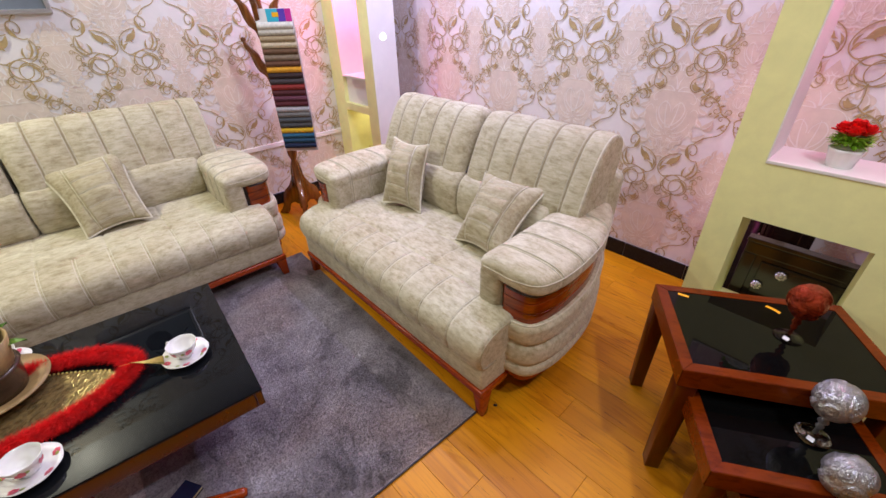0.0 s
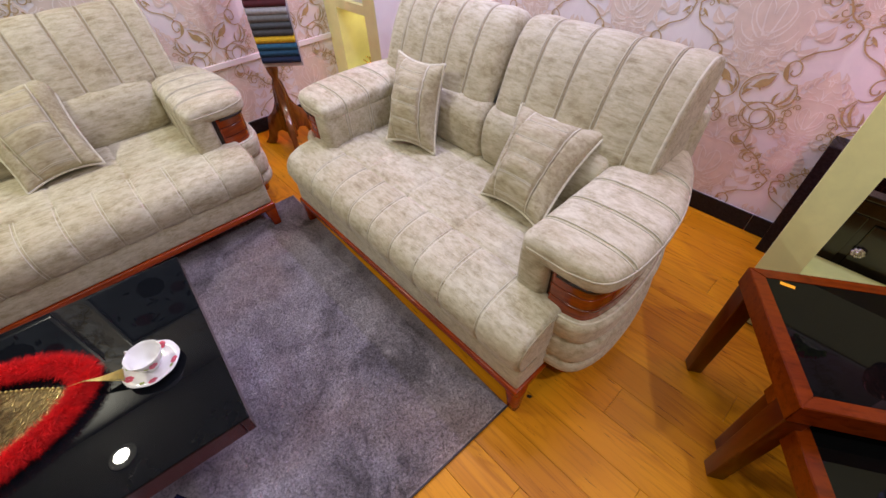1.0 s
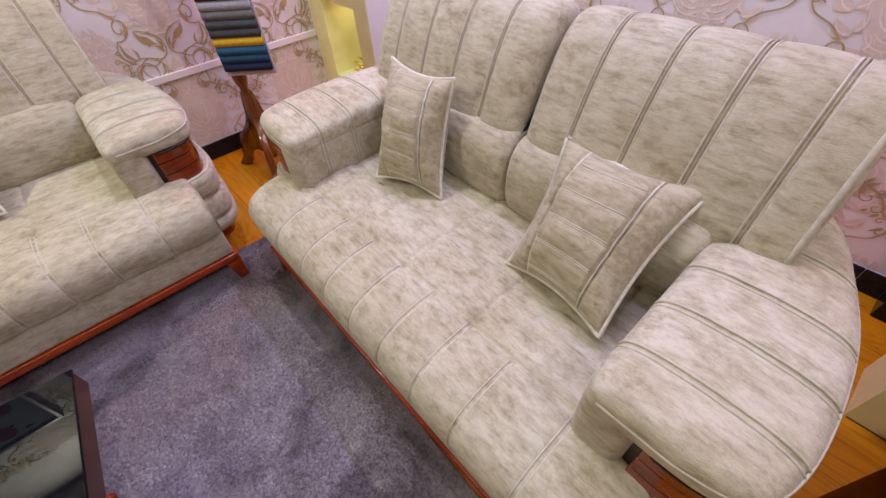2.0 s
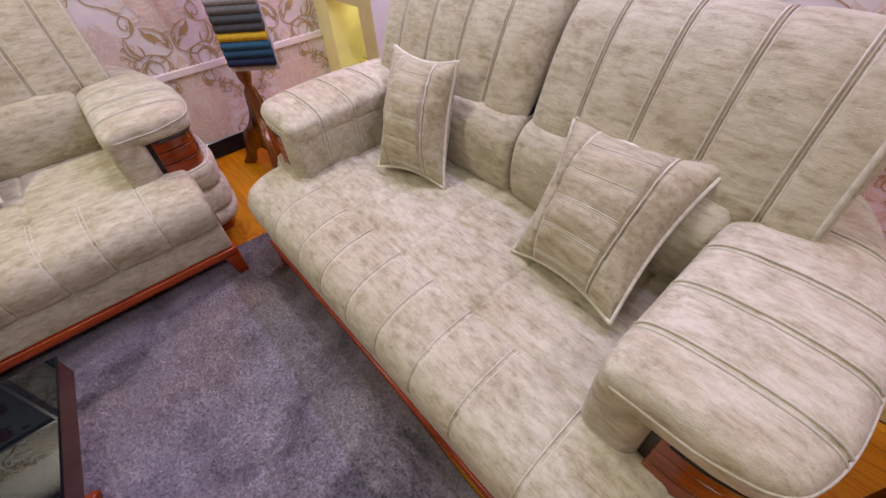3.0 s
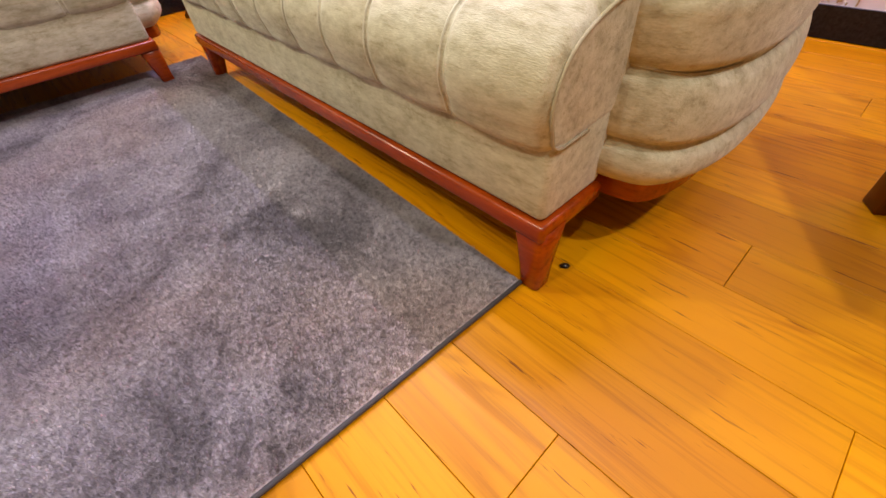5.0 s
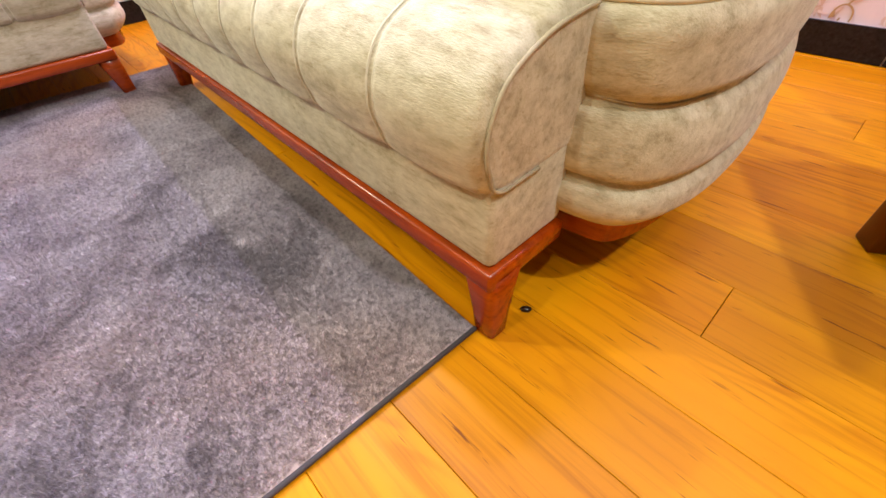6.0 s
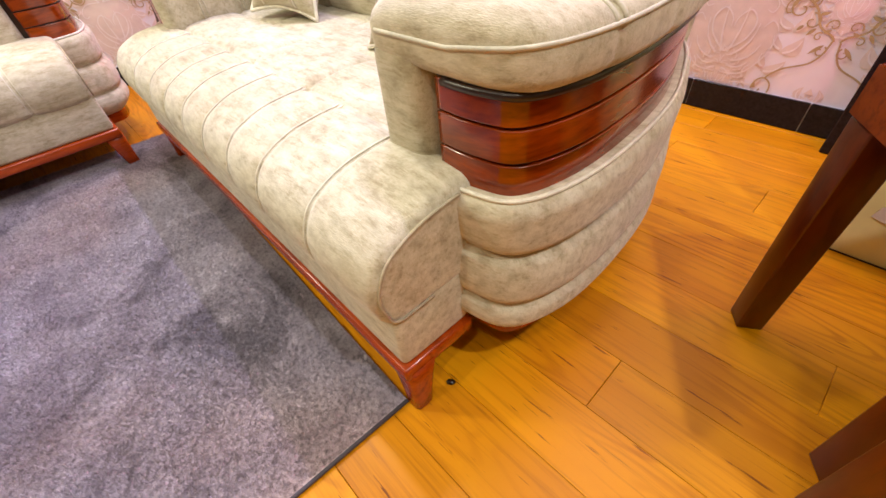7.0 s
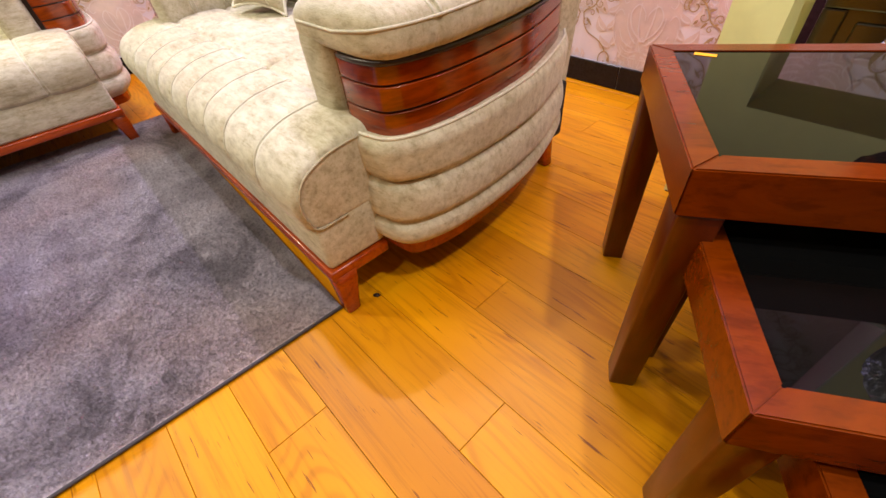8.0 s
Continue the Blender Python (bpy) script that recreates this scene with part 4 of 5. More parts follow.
def pile_blades(count, x0, x1, y0, y1, tall):
    x, y = rng.uniform(x0, x1, count), rng.uniform(y0, y1, count)
    a, b = rng.uniform(0, 6.283, count), rng.uniform(0, 6.283, count)
    h, w = rng.uniform(0.55, 1.1, count) * tall, rng.uniform(0.0004, 0.0008, count)
    lean = rng.uniform(0.15, 0.75, count) * tall
    z = np.full(count, 0.0095)
    p0 = np.stack([x - np.cos(a) * w, y - np.sin(a) * w, z], 1)
    p1 = np.stack([x + np.cos(a) * w, y + np.sin(a) * w, z], 1)
    # tips gather into small clumps
    cell = 0.0085
    ru, rv = 0.89 * x + 0.46 * y + 0.006 * np.sin(y * 97) , 0.89 * y - 0.46 * x + 0.006 * np.sin(x * 83)
    gy = np.floor(rv / cell)
    gx = np.floor(ru / cell + 0.5 * (gy % 2))
    jx = np.modf(np.abs(np.sin(gx * 12.99 + gy * 78.23)) * 437.5)[0]
    jy = np.modf(np.abs(np.sin(gx * 39.35 + gy * 11.13)) * 915.7)[0]
    du, dv = (gx - 0.5 * (gy % 2) + jx) * cell - ru, (gy + jy) * cell - rv
    tx, ty = x + 0.89 * du - 0.46 * dv, y + 0.46 * du + 0.89 * dv
    p2 = np.stack([x + (tx - x) * 0.16 + np.cos(b) * lean * 0.5, y + (ty - y) * 0.16 + np.sin(b) * lean * 0.5, z + h * (0.75 + 0.5 * jx)], 1)
    v = np.stack([p0, p1, p2], 1).reshape(-1, 3)
    me = bpy.data.meshes.new("pile_fibre")
    me.vertices.add(len(v))
    me.vertices.foreach_set("co", v.ravel())
    me.loops.add(len(v))
    me.loops.foreach_set("vertex_index", np.arange(len(v)))
    me.polygons.add(count)
    me.polygons.foreach_set("loop_start", np.arange(0, len(v), 3))
    me.update(calc_edges=True)
    return me


tufts = part_of("pile_fibre", pile_blades(640000, -0.85, -0.004, -1.1, -0.004, 0.007), PILE, rug, "", False)
tagged(tufts, kind="stuff")
tufts = part_of("pile_fibre", pile_blades(640000, -RW + 0.004, -0.85, -1.1, -0.004, 0.007), PILE, rug, "", False)
tagged(tufts, kind="stuff")
part("binding", tube([(0.0, -RH, 0.006), (0.0, -1.4, 0.006), (0.0, -0.6, 0.006), (0.0, 0.0, 0.006)], 0.0045, 6), plain_mat("rug_binding", (0.07, 0.062, 0.065), 0.9), rug, "dark stitched binding")

# ---- nested tables ----
def side_table(m, L, D, H, label):
    """Square-legged table with a mitred wooden rim round black glass; origin at the far left corner, x along the long side, y towards the front (negative)."""
    t = thing("nesting_table", m, label, "table", "nest of tables")
    r, th = 0.037, 0.07
    rim = [((0, 0), (L, 0), (L - r, -r), (r, -r)), ((L, 0), (L, -D), (L - r, -D + r), (L - r, -r)),
           ((L, -D), (0, -D), (r, -D + r), (L - r, -D + r)), ((0, -D), (0, 0), (r, -r), (r, -D + r))]
    for quad in rim:
        c = Vector((sum(q[0] for q in quad) / 4, sum(q[1] for q in quad) / 4))
        quad = [(q[0] + (c.x - q[0]) * 0.0008, q[1] + (c.y - q[1]) * 0.0008) for q in quad]
        bm = loft([[(x, y, H - th) for x, y in quad], [(x, y, H) for x, y in quad]])
        bmesh.ops.bevel(bm, geom=list(bm.edges), offset=0.002, segments=2, affect="EDGES")
        part("rim", bm, TABLE_WOOD, t, "polished red-brown wooden rim", False)
    part("glass_top", box(r - 0.003, L - r + 0.003, -D + r - 0.003, -r + 0.003, H - 0.02, H - 0.002, 0.001, 1), BLACK_GLASS, t, "glossy black glass", False)
    lw = 0.058
    for x0 in (0.004, L - lw - 0.004):
        for y0 in (-0.004 - lw, -D + 0.004):
            bm = box(x0, x0 + lw, y0, y0 + lw, 0, H - th - 0.0005, 0.004, 2)
            for v in bm.verts:
                if v.co.z < 0.05:
                    v.co.x += (x0 + lw / 2 - v.co.x) * 0.18 + (0.0 if x0 < L / 2 else 0)
                    v.co.y += (y0 + lw / 2 - v.co.y) * 0.18
            part("leg", bm, SHADED_LEG_WOOD, t)
    return t


NT, TX, TY = 33.1, 0.314, 0.616
side_table(pose(TX, TY, 0, 0, 0, NT), 0.60, 0.436, 0.516, "tallest nesting table with black glass top in a red-brown wooden rim")
u2 = Matrix.Rotation(radians(NT), 4, "Z")
o2 = Vector((TX, TY, 0)) + u2 @ Vector((0.045, -0.295, 0))
side_table(pose(o2.x, o2.y, 0, 0, 0, NT), 0.46, 0.375, 0.405, "middle nesting table, half pulled out, with black glass top")
o3 = Vector((TX, TY, 0)) + u2 @ Vector((0.145, -0.50, 0))
side_table(pose(o3.x, o3.y, 0, 0, 0, NT), 0.31, 0.33, 0.31, "smallest nesting table, pulled out under the others")

# ---- coffee table ----
ct = thing("coffee_table", pose(-0.353, -0.680, 0, 0, 0, -3.7), "low coffee table with dark printed glass top and red wooden rim", "table")
CW, CL, CH = 0.742, 1.28, 0.42
CT_WOOD = wood_mat("coffee_table_rim", (0.024, 0.0020, 0.0002), (0.095, 0.0080, 0.0005), (3, 18, 18), 0.18, 0.5)
for nm, b in (("rim", (-CW, 0, -0.022, 0.0, CH - 0.072, CH - 0.0105)), ("rim", (-CW, 0, -CL, -CL + 0.022, CH - 0.072, CH - 0.0105)), ("rim", (-0.022, 0, -CL + 0.0225, -0.0225, CH - 0.072, CH - 0.0105)), ("rim", (-CW, -CW + 0.022, -CL + 0.0225, -0.0225, CH - 0.072, CH - 0.0105))):
    part(nm, box(*b, 0.003, 2), CT_WOOD, ct, "polished red wooden rim", False)
GREY_GLASS = plain_mat("smoked_glass", (0.005, 0.006, 0.008), 0.012, vary=0.12, scale=5, bumpy=0)
GREY_GLASS.node_tree.nodes["Principled BSDF"].inputs["Specular IOR Level"].default_value = 0.21
part("glass_top", box(-CW - 0.003, 0.003, -CL - 0.003, 0.003, CH - 0.0100, CH - 0.002, 0.0025, 2), GREY_GLASS, ct, "smoked mirror-like glass", False)
for fx, fy, dx, dy in ((-0.09, -0.54, 0.115, 0.385), (-0.52, -0.56, -0.095, 0.42), (-0.09, -CL + 0.54, 0.115, -0.385), (-0.52, -CL + 0.56, -0.095, -0.42)):
    # cabriole leg: drops from the underside, then kicks out into a pointed foot
    path = catmull([(fx, fy, CH - 0.05), (fx + dx * 0.05, fy + dy * 0.05, 0.28), (fx, fy, 0.16), (fx + dx * 0.30, fy + dy * 0.3, 0.075), (fx + dx * 0.75, fy + dy * 0.75, 0.040), (fx + dx, fy + dy, 0.026)], 5)
    nn = len(path)
    part("leg", tube(path, 0.03, 10, False, [0.036 - 0.018 * min(1, i / (nn - 1) * 1.2) - (0.006 if i == nn - 1 else 0) for i in range(nn)]), RED_WOOD, ct, "curved red wooden foot")
part("apron", box(-CW + 0.05, -0.05, -CL + 0.05, -0.05, CH - 0.075, CH - 0.0455, 0.004, 2), RED_WOOD, ct)

# ---- book lying half under the table ----
book = thing("book", pose(-0.529, -0.985, 0.0155, 0, 0, 31), "thin glossy dark blue book lying on the rug under the table", "book")
BOOK_COVER = plain_mat("book_cover", (0.012, 0.018, 0.06), 0.12, vary=0.3, scale=12, bumpy=0, coat=0.5)
part("pages", box(0.002, 0.071, -0.116, -0.002, 0.0021, 0.0159), plain_mat("paper_edge", (0.52, 0.45, 0.30), 0.8, vary=0.15, scale=120), book, "cream page block", False)
for bz in (0.0, 0.016):
    part("cover", box(0, 0.075, -0.12, 0, bz, bz + 0.002, 0.0008, 1), BOOK_COVER, book, "", False)

# ---- tea cups ----
FLOWER_RED = plain_mat("transfer_red", (0.66, 0.10, 0.16), 0.3, vary=0.3, scale=80, bumpy=0)
FLOWER_GREEN = plain_mat("transfer_green", (0.34, 0.42, 0.10), 0.3, vary=0.2, scale=80, bumpy=0)


def petal_patch(bm, c, nrm, r, rnd):
    """A small printed bloom: overlapping petals laid on a surface."""
    t = nrm.orthogonal().normalized()
    b = nrm.cross(t)
    for k in range(6):
        a = k * math.tau / 6 + rnd.uniform(-0.3, 0.3)
        q = c + (t * math.cos(a) + b * math.sin(a)) * r * 0.55 + nrm * (0.0006 + 0.00012 * k)
        vs = [bm.verts.new(q + (t * math.cos(j * math.tau / 7) + b * math.sin(j * math.tau / 7)) * r * 0.5) for j in range(7)]
        bm.faces.new(vs)


def tea_cup(x, y, z, turn, label):
    th = thing("tea_cup", pose(x, y, z, 0, 0, turn), label, "cup", "tea cups")
    part("saucer", lathe([(0.0, 0.002), (0.036, 0.0), (0.040, 0.003), (0.060, 0.009), (0.0745, 0.017), (0.0745, 0.019), (0.058, 0.0125), (0.038, 0.0065), (0.0, 0.006)], 48, (0, 0, 0), lambda u, zz: 1 + 0.012 * math.cos(u * math.tau * 8) * (zz > 0.008)), PORCELAIN, th)
    part("cup", lathe([(0.0, 0.008), (0.022, 0.008), (0.023, 0.013), (0.034, 0.028), (0.041, 0.045), (0.047, 0.062), (0.0455, 0.0625), (0.0395, 0.045), (0.032, 0.029), (0.020, 0.0165), (0.0, 0.0155)], 48, (0, 0, 0), lambda u, zz: 1 + 0.015 * math.cos(u * math.tau * 8) * max(0, (zz - 0.03) / 0.03)), PORCELAIN, th)
    part("handle", tube(catmull([(0.036, 0, 0.030), (0.055, 0, 0.026), (0.066, 0, 0.040), (0.058, 0, 0.056), (0.043, 0, 0.054)], 5), 0.0032, 8), PORCELAIN, th)
    rnd = random.Random(int(abs(x * 1000)))
    for mat, n0, nm in ((FLOWER_RED, 5, "red_print"), (FLOWER_GREEN, 4, "green_print")):
        bm = bmesh.new()
        for k in range(n0):
            a = k * math.tau / n0 + (0.3 if mat is FLOWER_GREEN else 0) + rnd.uniform(-0.2, 0.2)
            r = 0.060
            petal_patch(bm, Vector((r * math.cos(a), r * math.sin(a), 0.0142)), Vector((-0.42 * math.cos(a), -0.42 * math.sin(a), 1)).normalized(), 0.0115 if mat is FLOWER_RED else 0.006, rnd)
            if k < 3:
                a2 = a + 0.4
                petal_patch(bm, Vector((0.0395 * math.cos(a2), 0.0395 * math.sin(a2), 0.042)), Vector((math.cos(a2), math.sin(a2), -0.25)).normalized(), 0.0115 if mat is FLOWER_RED else 0.006, rnd)
        tagged(part(nm, bm, mat, th, "", False), kind="stuff")
    return th


tea_cup(-0.674, -0.816, CH - 0.0005, 215, "white porcelain tea cup and saucer with red floral print")
tea_cup(-0.507, -1.235, CH - 0.0005, 250, "white porcelain tea cup on its saucer near the runner")
tea_cup(-1.06, -1.29, CH - 0.0005, 150, "white porcelain tea cup and saucer beside the planter")

# ---- feather-edged runner ----
RED_FEATHER = plain_mat("red_feather", (0.74, 0.004, 0.006), 0.9, vary=0.3, scale=40, bumpy=0)
GOLD_CLOTH = plain_mat("gold_brocade", (0.24, 0.17, 0.065), 0.42, 0.5, vary=0.6, scale=55, bumpy=0.6)
YELLOW_SILK = plain_mat("yellow_silk", (0.72, 0.55, 0.16), 0.5, vary=0.2, scale=90)
runner = thing("table_runner", pose(-0.745, -1.0, CH - 0.001, 0, 0, -8), "gold brocade table runner edged with red feather trim and a tassel", "runner")
bm = bmesh.new()
left, right = [], []
for i in range(13):
    t = i / 12
    hw = 0.004 + 0.125 * min(1, t * 3.2) ** 0.8
    left.append(bm.verts.new((-hw, -0.62 * t, 0.004)))
    right.append(bm.verts.new((hw, -0.62 * t, 0.004)))
for i in range(12):
    bm.faces.new((left[i], left[i + 1], right[i + 1], right[i]))
part("cloth", bm, GOLD_CLOTH, runner, "gold brocade cloth", False)
rg = np.random.default_rng(11)


def sequin_threads():
    bm = bmesh.new()
    for k in range(420):
        t = rg.uniform(0.03, 0.55)
        hw = 0.122 * min(1, t * 3.2) ** 0.8
        x, y = rg.uniform(-hw, hw), -0.62 * t
        a = rg.normal(2.2, 0.35)
        ln = rg.uniform(0.010, 0.026)
        c, s = math.cos(a) * ln / 2, math.sin(a) * ln / 2
        w = 0.0011
        bm.faces.new([bm.verts.new(p) for p in ((x - c - s * w / ln * 2, y - s + c * w / ln * 2, 0.005), (x + c - s * w / ln * 2, y + s + c * w / ln * 2, 0.0065), (x + c + s * w / ln * 2, y + s - c * w / ln * 2, 0.0075), (x - c + s * w / ln * 2, y - s - c * w / ln * 2, 0.005))])
    return bm


tagged(part("metal_threads", sequin_threads(), plain_mat("gold_thread", (0.58, 0.44, 0.19), 0.25, 0.8, vary=0.5, scale=120, bumpy=0), runner, "", False), kind="stuff")


def feather_trim(count):
    path = catmull([(-0.165, -0.62, 0.024), (-0.168, -0.40, 0.024), (-0.162, -0.20, 0.024), (-0.115, -0.05, 0.024), (-0.03, 0.035, 0.022), (0.05, 0.015, 0.022), (0.125, -0.08, 0.024), (0.162, -0.22, 0.024), (0.168, -0.40, 0.024), (0.165, -0.62, 0.024)], 10)
    pts = np.array([tuple(p) for p in path])
    seg = rg.integers(0, len(pts) - 1, count)
    f = rg.uniform(0, 1, count)[:, None]
    base = pts[seg] * (1 - f) + pts[seg + 1] * f
    d = rg.normal(0, 1, (count, 3))
    d /= np.linalg.norm(d, axis=1)[:, None]
    d[:, 2] = d[:, 2] * 0.62
    ln = rg.uniform(0.018, 0.054, count)[:, None]
    tip = base + d * ln
    tip[:, 2] = np.maximum(tip[:, 2], 0.002)
    base[:, 2] += rg.uniform(-0.012, 0.012, count)
    side = np.cross(d, rg.normal(0, 1, (count, 3)))
    side /= np.linalg.norm(side, axis=1)[:, None]
    w = rg.uniform(0.0005, 0.0013, count)[:, None]
    v = np.stack([base - side * w, base + side * w, tip], 1).reshape(-1, 3)
    me = bpy.data.meshes.new("feather_trim")
    me.vertices.add(len(v))
    me.vertices.foreach_set("co", v.ravel())
    me.loops.add(len(v))
    me.loops.foreach_set("vertex_index", np.arange(len(v)))
    me.polygons.add(count)
    me.polygons.foreach_set("loop_start", np.arange(0, len(v), 3))
    me.update(calc_edges=True)
    return me


tagged(part_of("feather_trim", feather_trim(90000), RED_FEATHER, runner, "fluffy red feather trim", False), kind="stuff")
bm = bmesh.new()
for k in range(22):
    a = (k - 11) / 11
    add_tube(bm, [(0.012, 0.008, 0.038), (0.020, 0.045, 0.040), (0.030 + a * 0.006, 0.075, 0.032), (0.045 + a * 0.020, 0.128, 0.020 + 0.004 * (k % 3))], 0.0013, 4)
part("tassel", bm, YELLOW_SILK, runner, "yellow silk tassel")
bm = bmesh.new()
for k in range(26):
    t = 0.05 + 0.5 * k / 26
    hw = 0.122 * min(1, t * 3.2) ** 0.8
    for s in (1, -1):
        add_lathe(bm, [(0.0, -0.003), (0.003, -0.002), (0.003, 0.002), (0.0, 0.003)], 6, (s * hw, -0.62 * t, 0.009))
tagged(part("bead_edge", bm, YELLOW_SILK, runner, "gold beading"), kind="stuff")

# ---- hat-shaped planter ----
TAN = plain_mat("tan_glaze", (0.36, 0.24, 0.10), 0.45, vary=0.4, scale=16, bumpy=0.1)
BROWN = plain_mat("brown_glaze", (0.055, 0.03, 0.018), 0.25, vary=0.4, scale=14)
LEAF = plain_mat("leaf_green", (0.10, 0.22, 0.02), 0.5, vary=0.5, scale=25)
planter = thing("planter", pose(-0.90, -1.31, CH + 0.004), "tan and brown glazed hat-shaped planter with a green plant", "planter")
part("saucer", lathe([(0.0, 0.0), (0.07, 0.0), (0.115, 0.018), (0.148, 0.034), (0.150, 0.040), (0.112, 0.028), (0.07, 0.014), (0.0, 0.012)], 48), TAN, planter, "tan brim-like saucer")
part("pot", lathe([(0.0, 0.013), (0.085, 0.013), (0.092, 0.05), (0.098, 0.10), (0.105, 0.11), (0.085, 0.11), (0.0, 0.09)], 40), BROWN, planter, "dark brown glazed lower pot")
part("pot_rim", lathe([(0.0, 0.095), (0.088, 0.095), (0.098, 0.14), (0.112, 0.20), (0.106, 0.20), (0.090, 0.15), (0.0, 0.15)], 40), TAN, planter, "tan glazed upper pot")


def leaf_mesh(bm, base, d, length, width, droop):
    d = Vector(d).normalized()
    side = d.cross(Vector((0, 0, 1))).normalized()
    rows = []
    for i in range(6):
        t = i / 5
        p = Vector(base) + d * length * t + Vector((0, 0, -droop * t * t))
        w = width * math.sin(math.pi * min(1, 0.08 + t * 0.92)) ** 0.8 + 0.0004
        rows.append([bm.verts.new(p - side * w), bm.verts.new(p + Vector((0, 0, -width * 0.3))), bm.verts.new(p + side * w)])
    for a, b in zip(rows, rows[1:]):
        bm.faces.new((a[0], a[1], b[1], b[0]))
        bm.faces.new((a[1], a[2], b[2], b[1]))


rl = random.Random(8)
for k in range(16):
    bm = bmesh.new()
    a = rl.uniform(0, math.tau)
    leaf_mesh(bm, (0.03 * math.cos(a), 0.03 * math.sin(a), 0.15), (math.cos(a), math.sin(a), rl.uniform(0.7, 2.2)), rl.uniform(0.12, 0.2), rl.uniform(0.016, 0.03), rl.uniform(0.02, 0.07))
    part("leaf", bm, LEAF, planter)

# ---- goblets ----
CLEAR = glass_mat("clear_glass")
SILVER = embossed_mat("silvered_glass", (0.44, 0.44, 0.46), 0.3, 0.85)
AMBER = embossed_mat("copper_lustre", (0.26, 0.030, 0.006), 0.2, 0.7)


def goblet(x, y, z, mat, k, label, group="goblets"):
    g = thing("goblet", pose(x, y, z), label, "goblet", group)
    part("foot", lathe([(0.0, 0.0), (0.040, 0.0), (0.041, 0.0015), (0.026, 0.004), (0.010, 0.012), (0.0, 0.014)], 32), CLEAR, g, "clear glass foot")
    part("stem", lathe([(0.0, 0.0125), (0.006, 0.014), (0.005, 0.034), (0.010, 0.044), (0.006, 0.053), (0.013, 0.064), (0.008, 0.076), (0.017, 0.091), (0.0, 0.092)], 20), mat, g)
    rings = []
    rr = random.Random(k)
    sp = [(rr.uniform(0, math.tau), rr.uniform(-0.9, 0.9), rr.uniform(0.3, 0.5)) for _ in range(22)]
    N, M = 96, 44
    for i in range(M + 1):
        ph = math.pi * (0.02 + 0.86 * i / M)
        zc, r0 = 0.145 - 0.056 * math.cos(ph), 0.048 * math.sin(ph) ** 0.85
        ring = []
        for j in range(N):
            a = j * math.tau / N
            h = 0.0
            for sa, su, sr in sp:
                da = (a - sa + math.pi) % math.tau - math.pi
                dv = (-math.cos(ph)) - su
                q = math.hypot(da * 0.9, dv)
                if q < sr:
                    h = max(h, (0.5 + 0.5 * math.cos(q / 0.075 * math.pi + math.atan2(dv, da))) * (1 - q / sr) ** 0.3)
            r = r0 + 0.0052 * (1 if h > 0.55 else h / 0.55 if h > 0.25 else h * 0.6)  * min(1, r0 / 0.03)
            ring.append((r * math.cos(a), r * math.sin(a), zc))
        rings.append(ring)
    part("bowl", loft(rings), mat, g, "embossed rose pattern bowl")
    lab = bmesh.new()
    lab.faces.new([lab.verts.new(p) for p in ((-0.012, -0.030, 0.0075), (0.004, -0.034, 0.0070), (0.006, -0.020, 0.0100), (-0.010, -0.016, 0.0105))])
    part("price_label", lab, WHITE_PAINT, g, "small white price label", False)
    return g


goblet(0.728, 0.632, 0.514, AMBER, 1, "copper-red embossed glass goblet on the tallest nesting table")
goblet(0.872, 0.385, 0.408, SILVER, 2, "silver embossed glass goblet on the middle nesting table")
goblet(0.945, 0.262, 0.308, SILVER, 3, "silver embossed glass goblet on the smallest nesting table")

STICKER = plain_mat("orange_label", (0.95, 0.42, 0.01), 0.5, vary=0.05, bumpy=0)
for sx, sy, sr, sl, lb in ((0.415, 0.618, 12, 0.036, "small orange price sticker stuck near the rim"), (0.660, 0.750, -14, 0.046, "curled orange price sticker on black glass")):
    bm = bmesh.new()
    pts = []
    for k in range(7):
        u = k / 6 - 0.5
        pts.append((u * sl, 0.006 * math.cos(u * 3) if sl > 0.04 else 0, 0.0006 + (0.003 * abs(u) if sl > 0.04 else 0)))
    lo, hi = [bm.verts.new((x, y - 0.0065, z)) for x, y, z in pts], [bm.verts.new((x, y + 0.0065, z)) for x, y, z in pts]
    for k in range(6):
        bm.faces.new((lo[k], lo[k + 1], hi[k + 1], hi[k]))
    r = bmesh.ops.extrude_face_region(bm, geom=list(bm.faces))
    for v in r["geom"]:
        if isinstance(v, bmesh.types.BMVert):
            v.co.z += 0.0004
    ob = tagged(part("price_sticker", bm, STICKER, None, "", False), lb, "sticker", "price stickers")
    ob.matrix_world = pose(sx, sy, 0.514, 0, 0, sr)

# ---- potted red flowers in the niche ----
RED_PETAL = plain_mat("red_petal", (0.90, 0.010, 0.012), 0.6, vary=0.25, scale=50, bumpy=0)
GREEN_SPRIG = plain_mat("plastic_green", (0.34, 0.60, 0.05), 0.45, vary=0.5, scale=60, bumpy=0)
fp = thing("flower_pot", pose(0.628, 1.045, 0.9525), "small white scalloped pot of artificial red roses", "flower pot")
part("pot", lathe([(0.0, 0.0), (0.034, 0.0), (0.036, 0.004), (0.044, 0.050), (0.048, 0.062), (0.045, 0.062), (0.040, 0.048), (0.0, 0.046)], 48, (0, 0, 0), lambda u, zz: 1 + 0.04 * math.cos(u * math.tau * 12) * (zz > 0.045)), WHITE_PAINT, fp, "white scalloped pot")
rp = random.Random(4)
bm = bmesh.new()
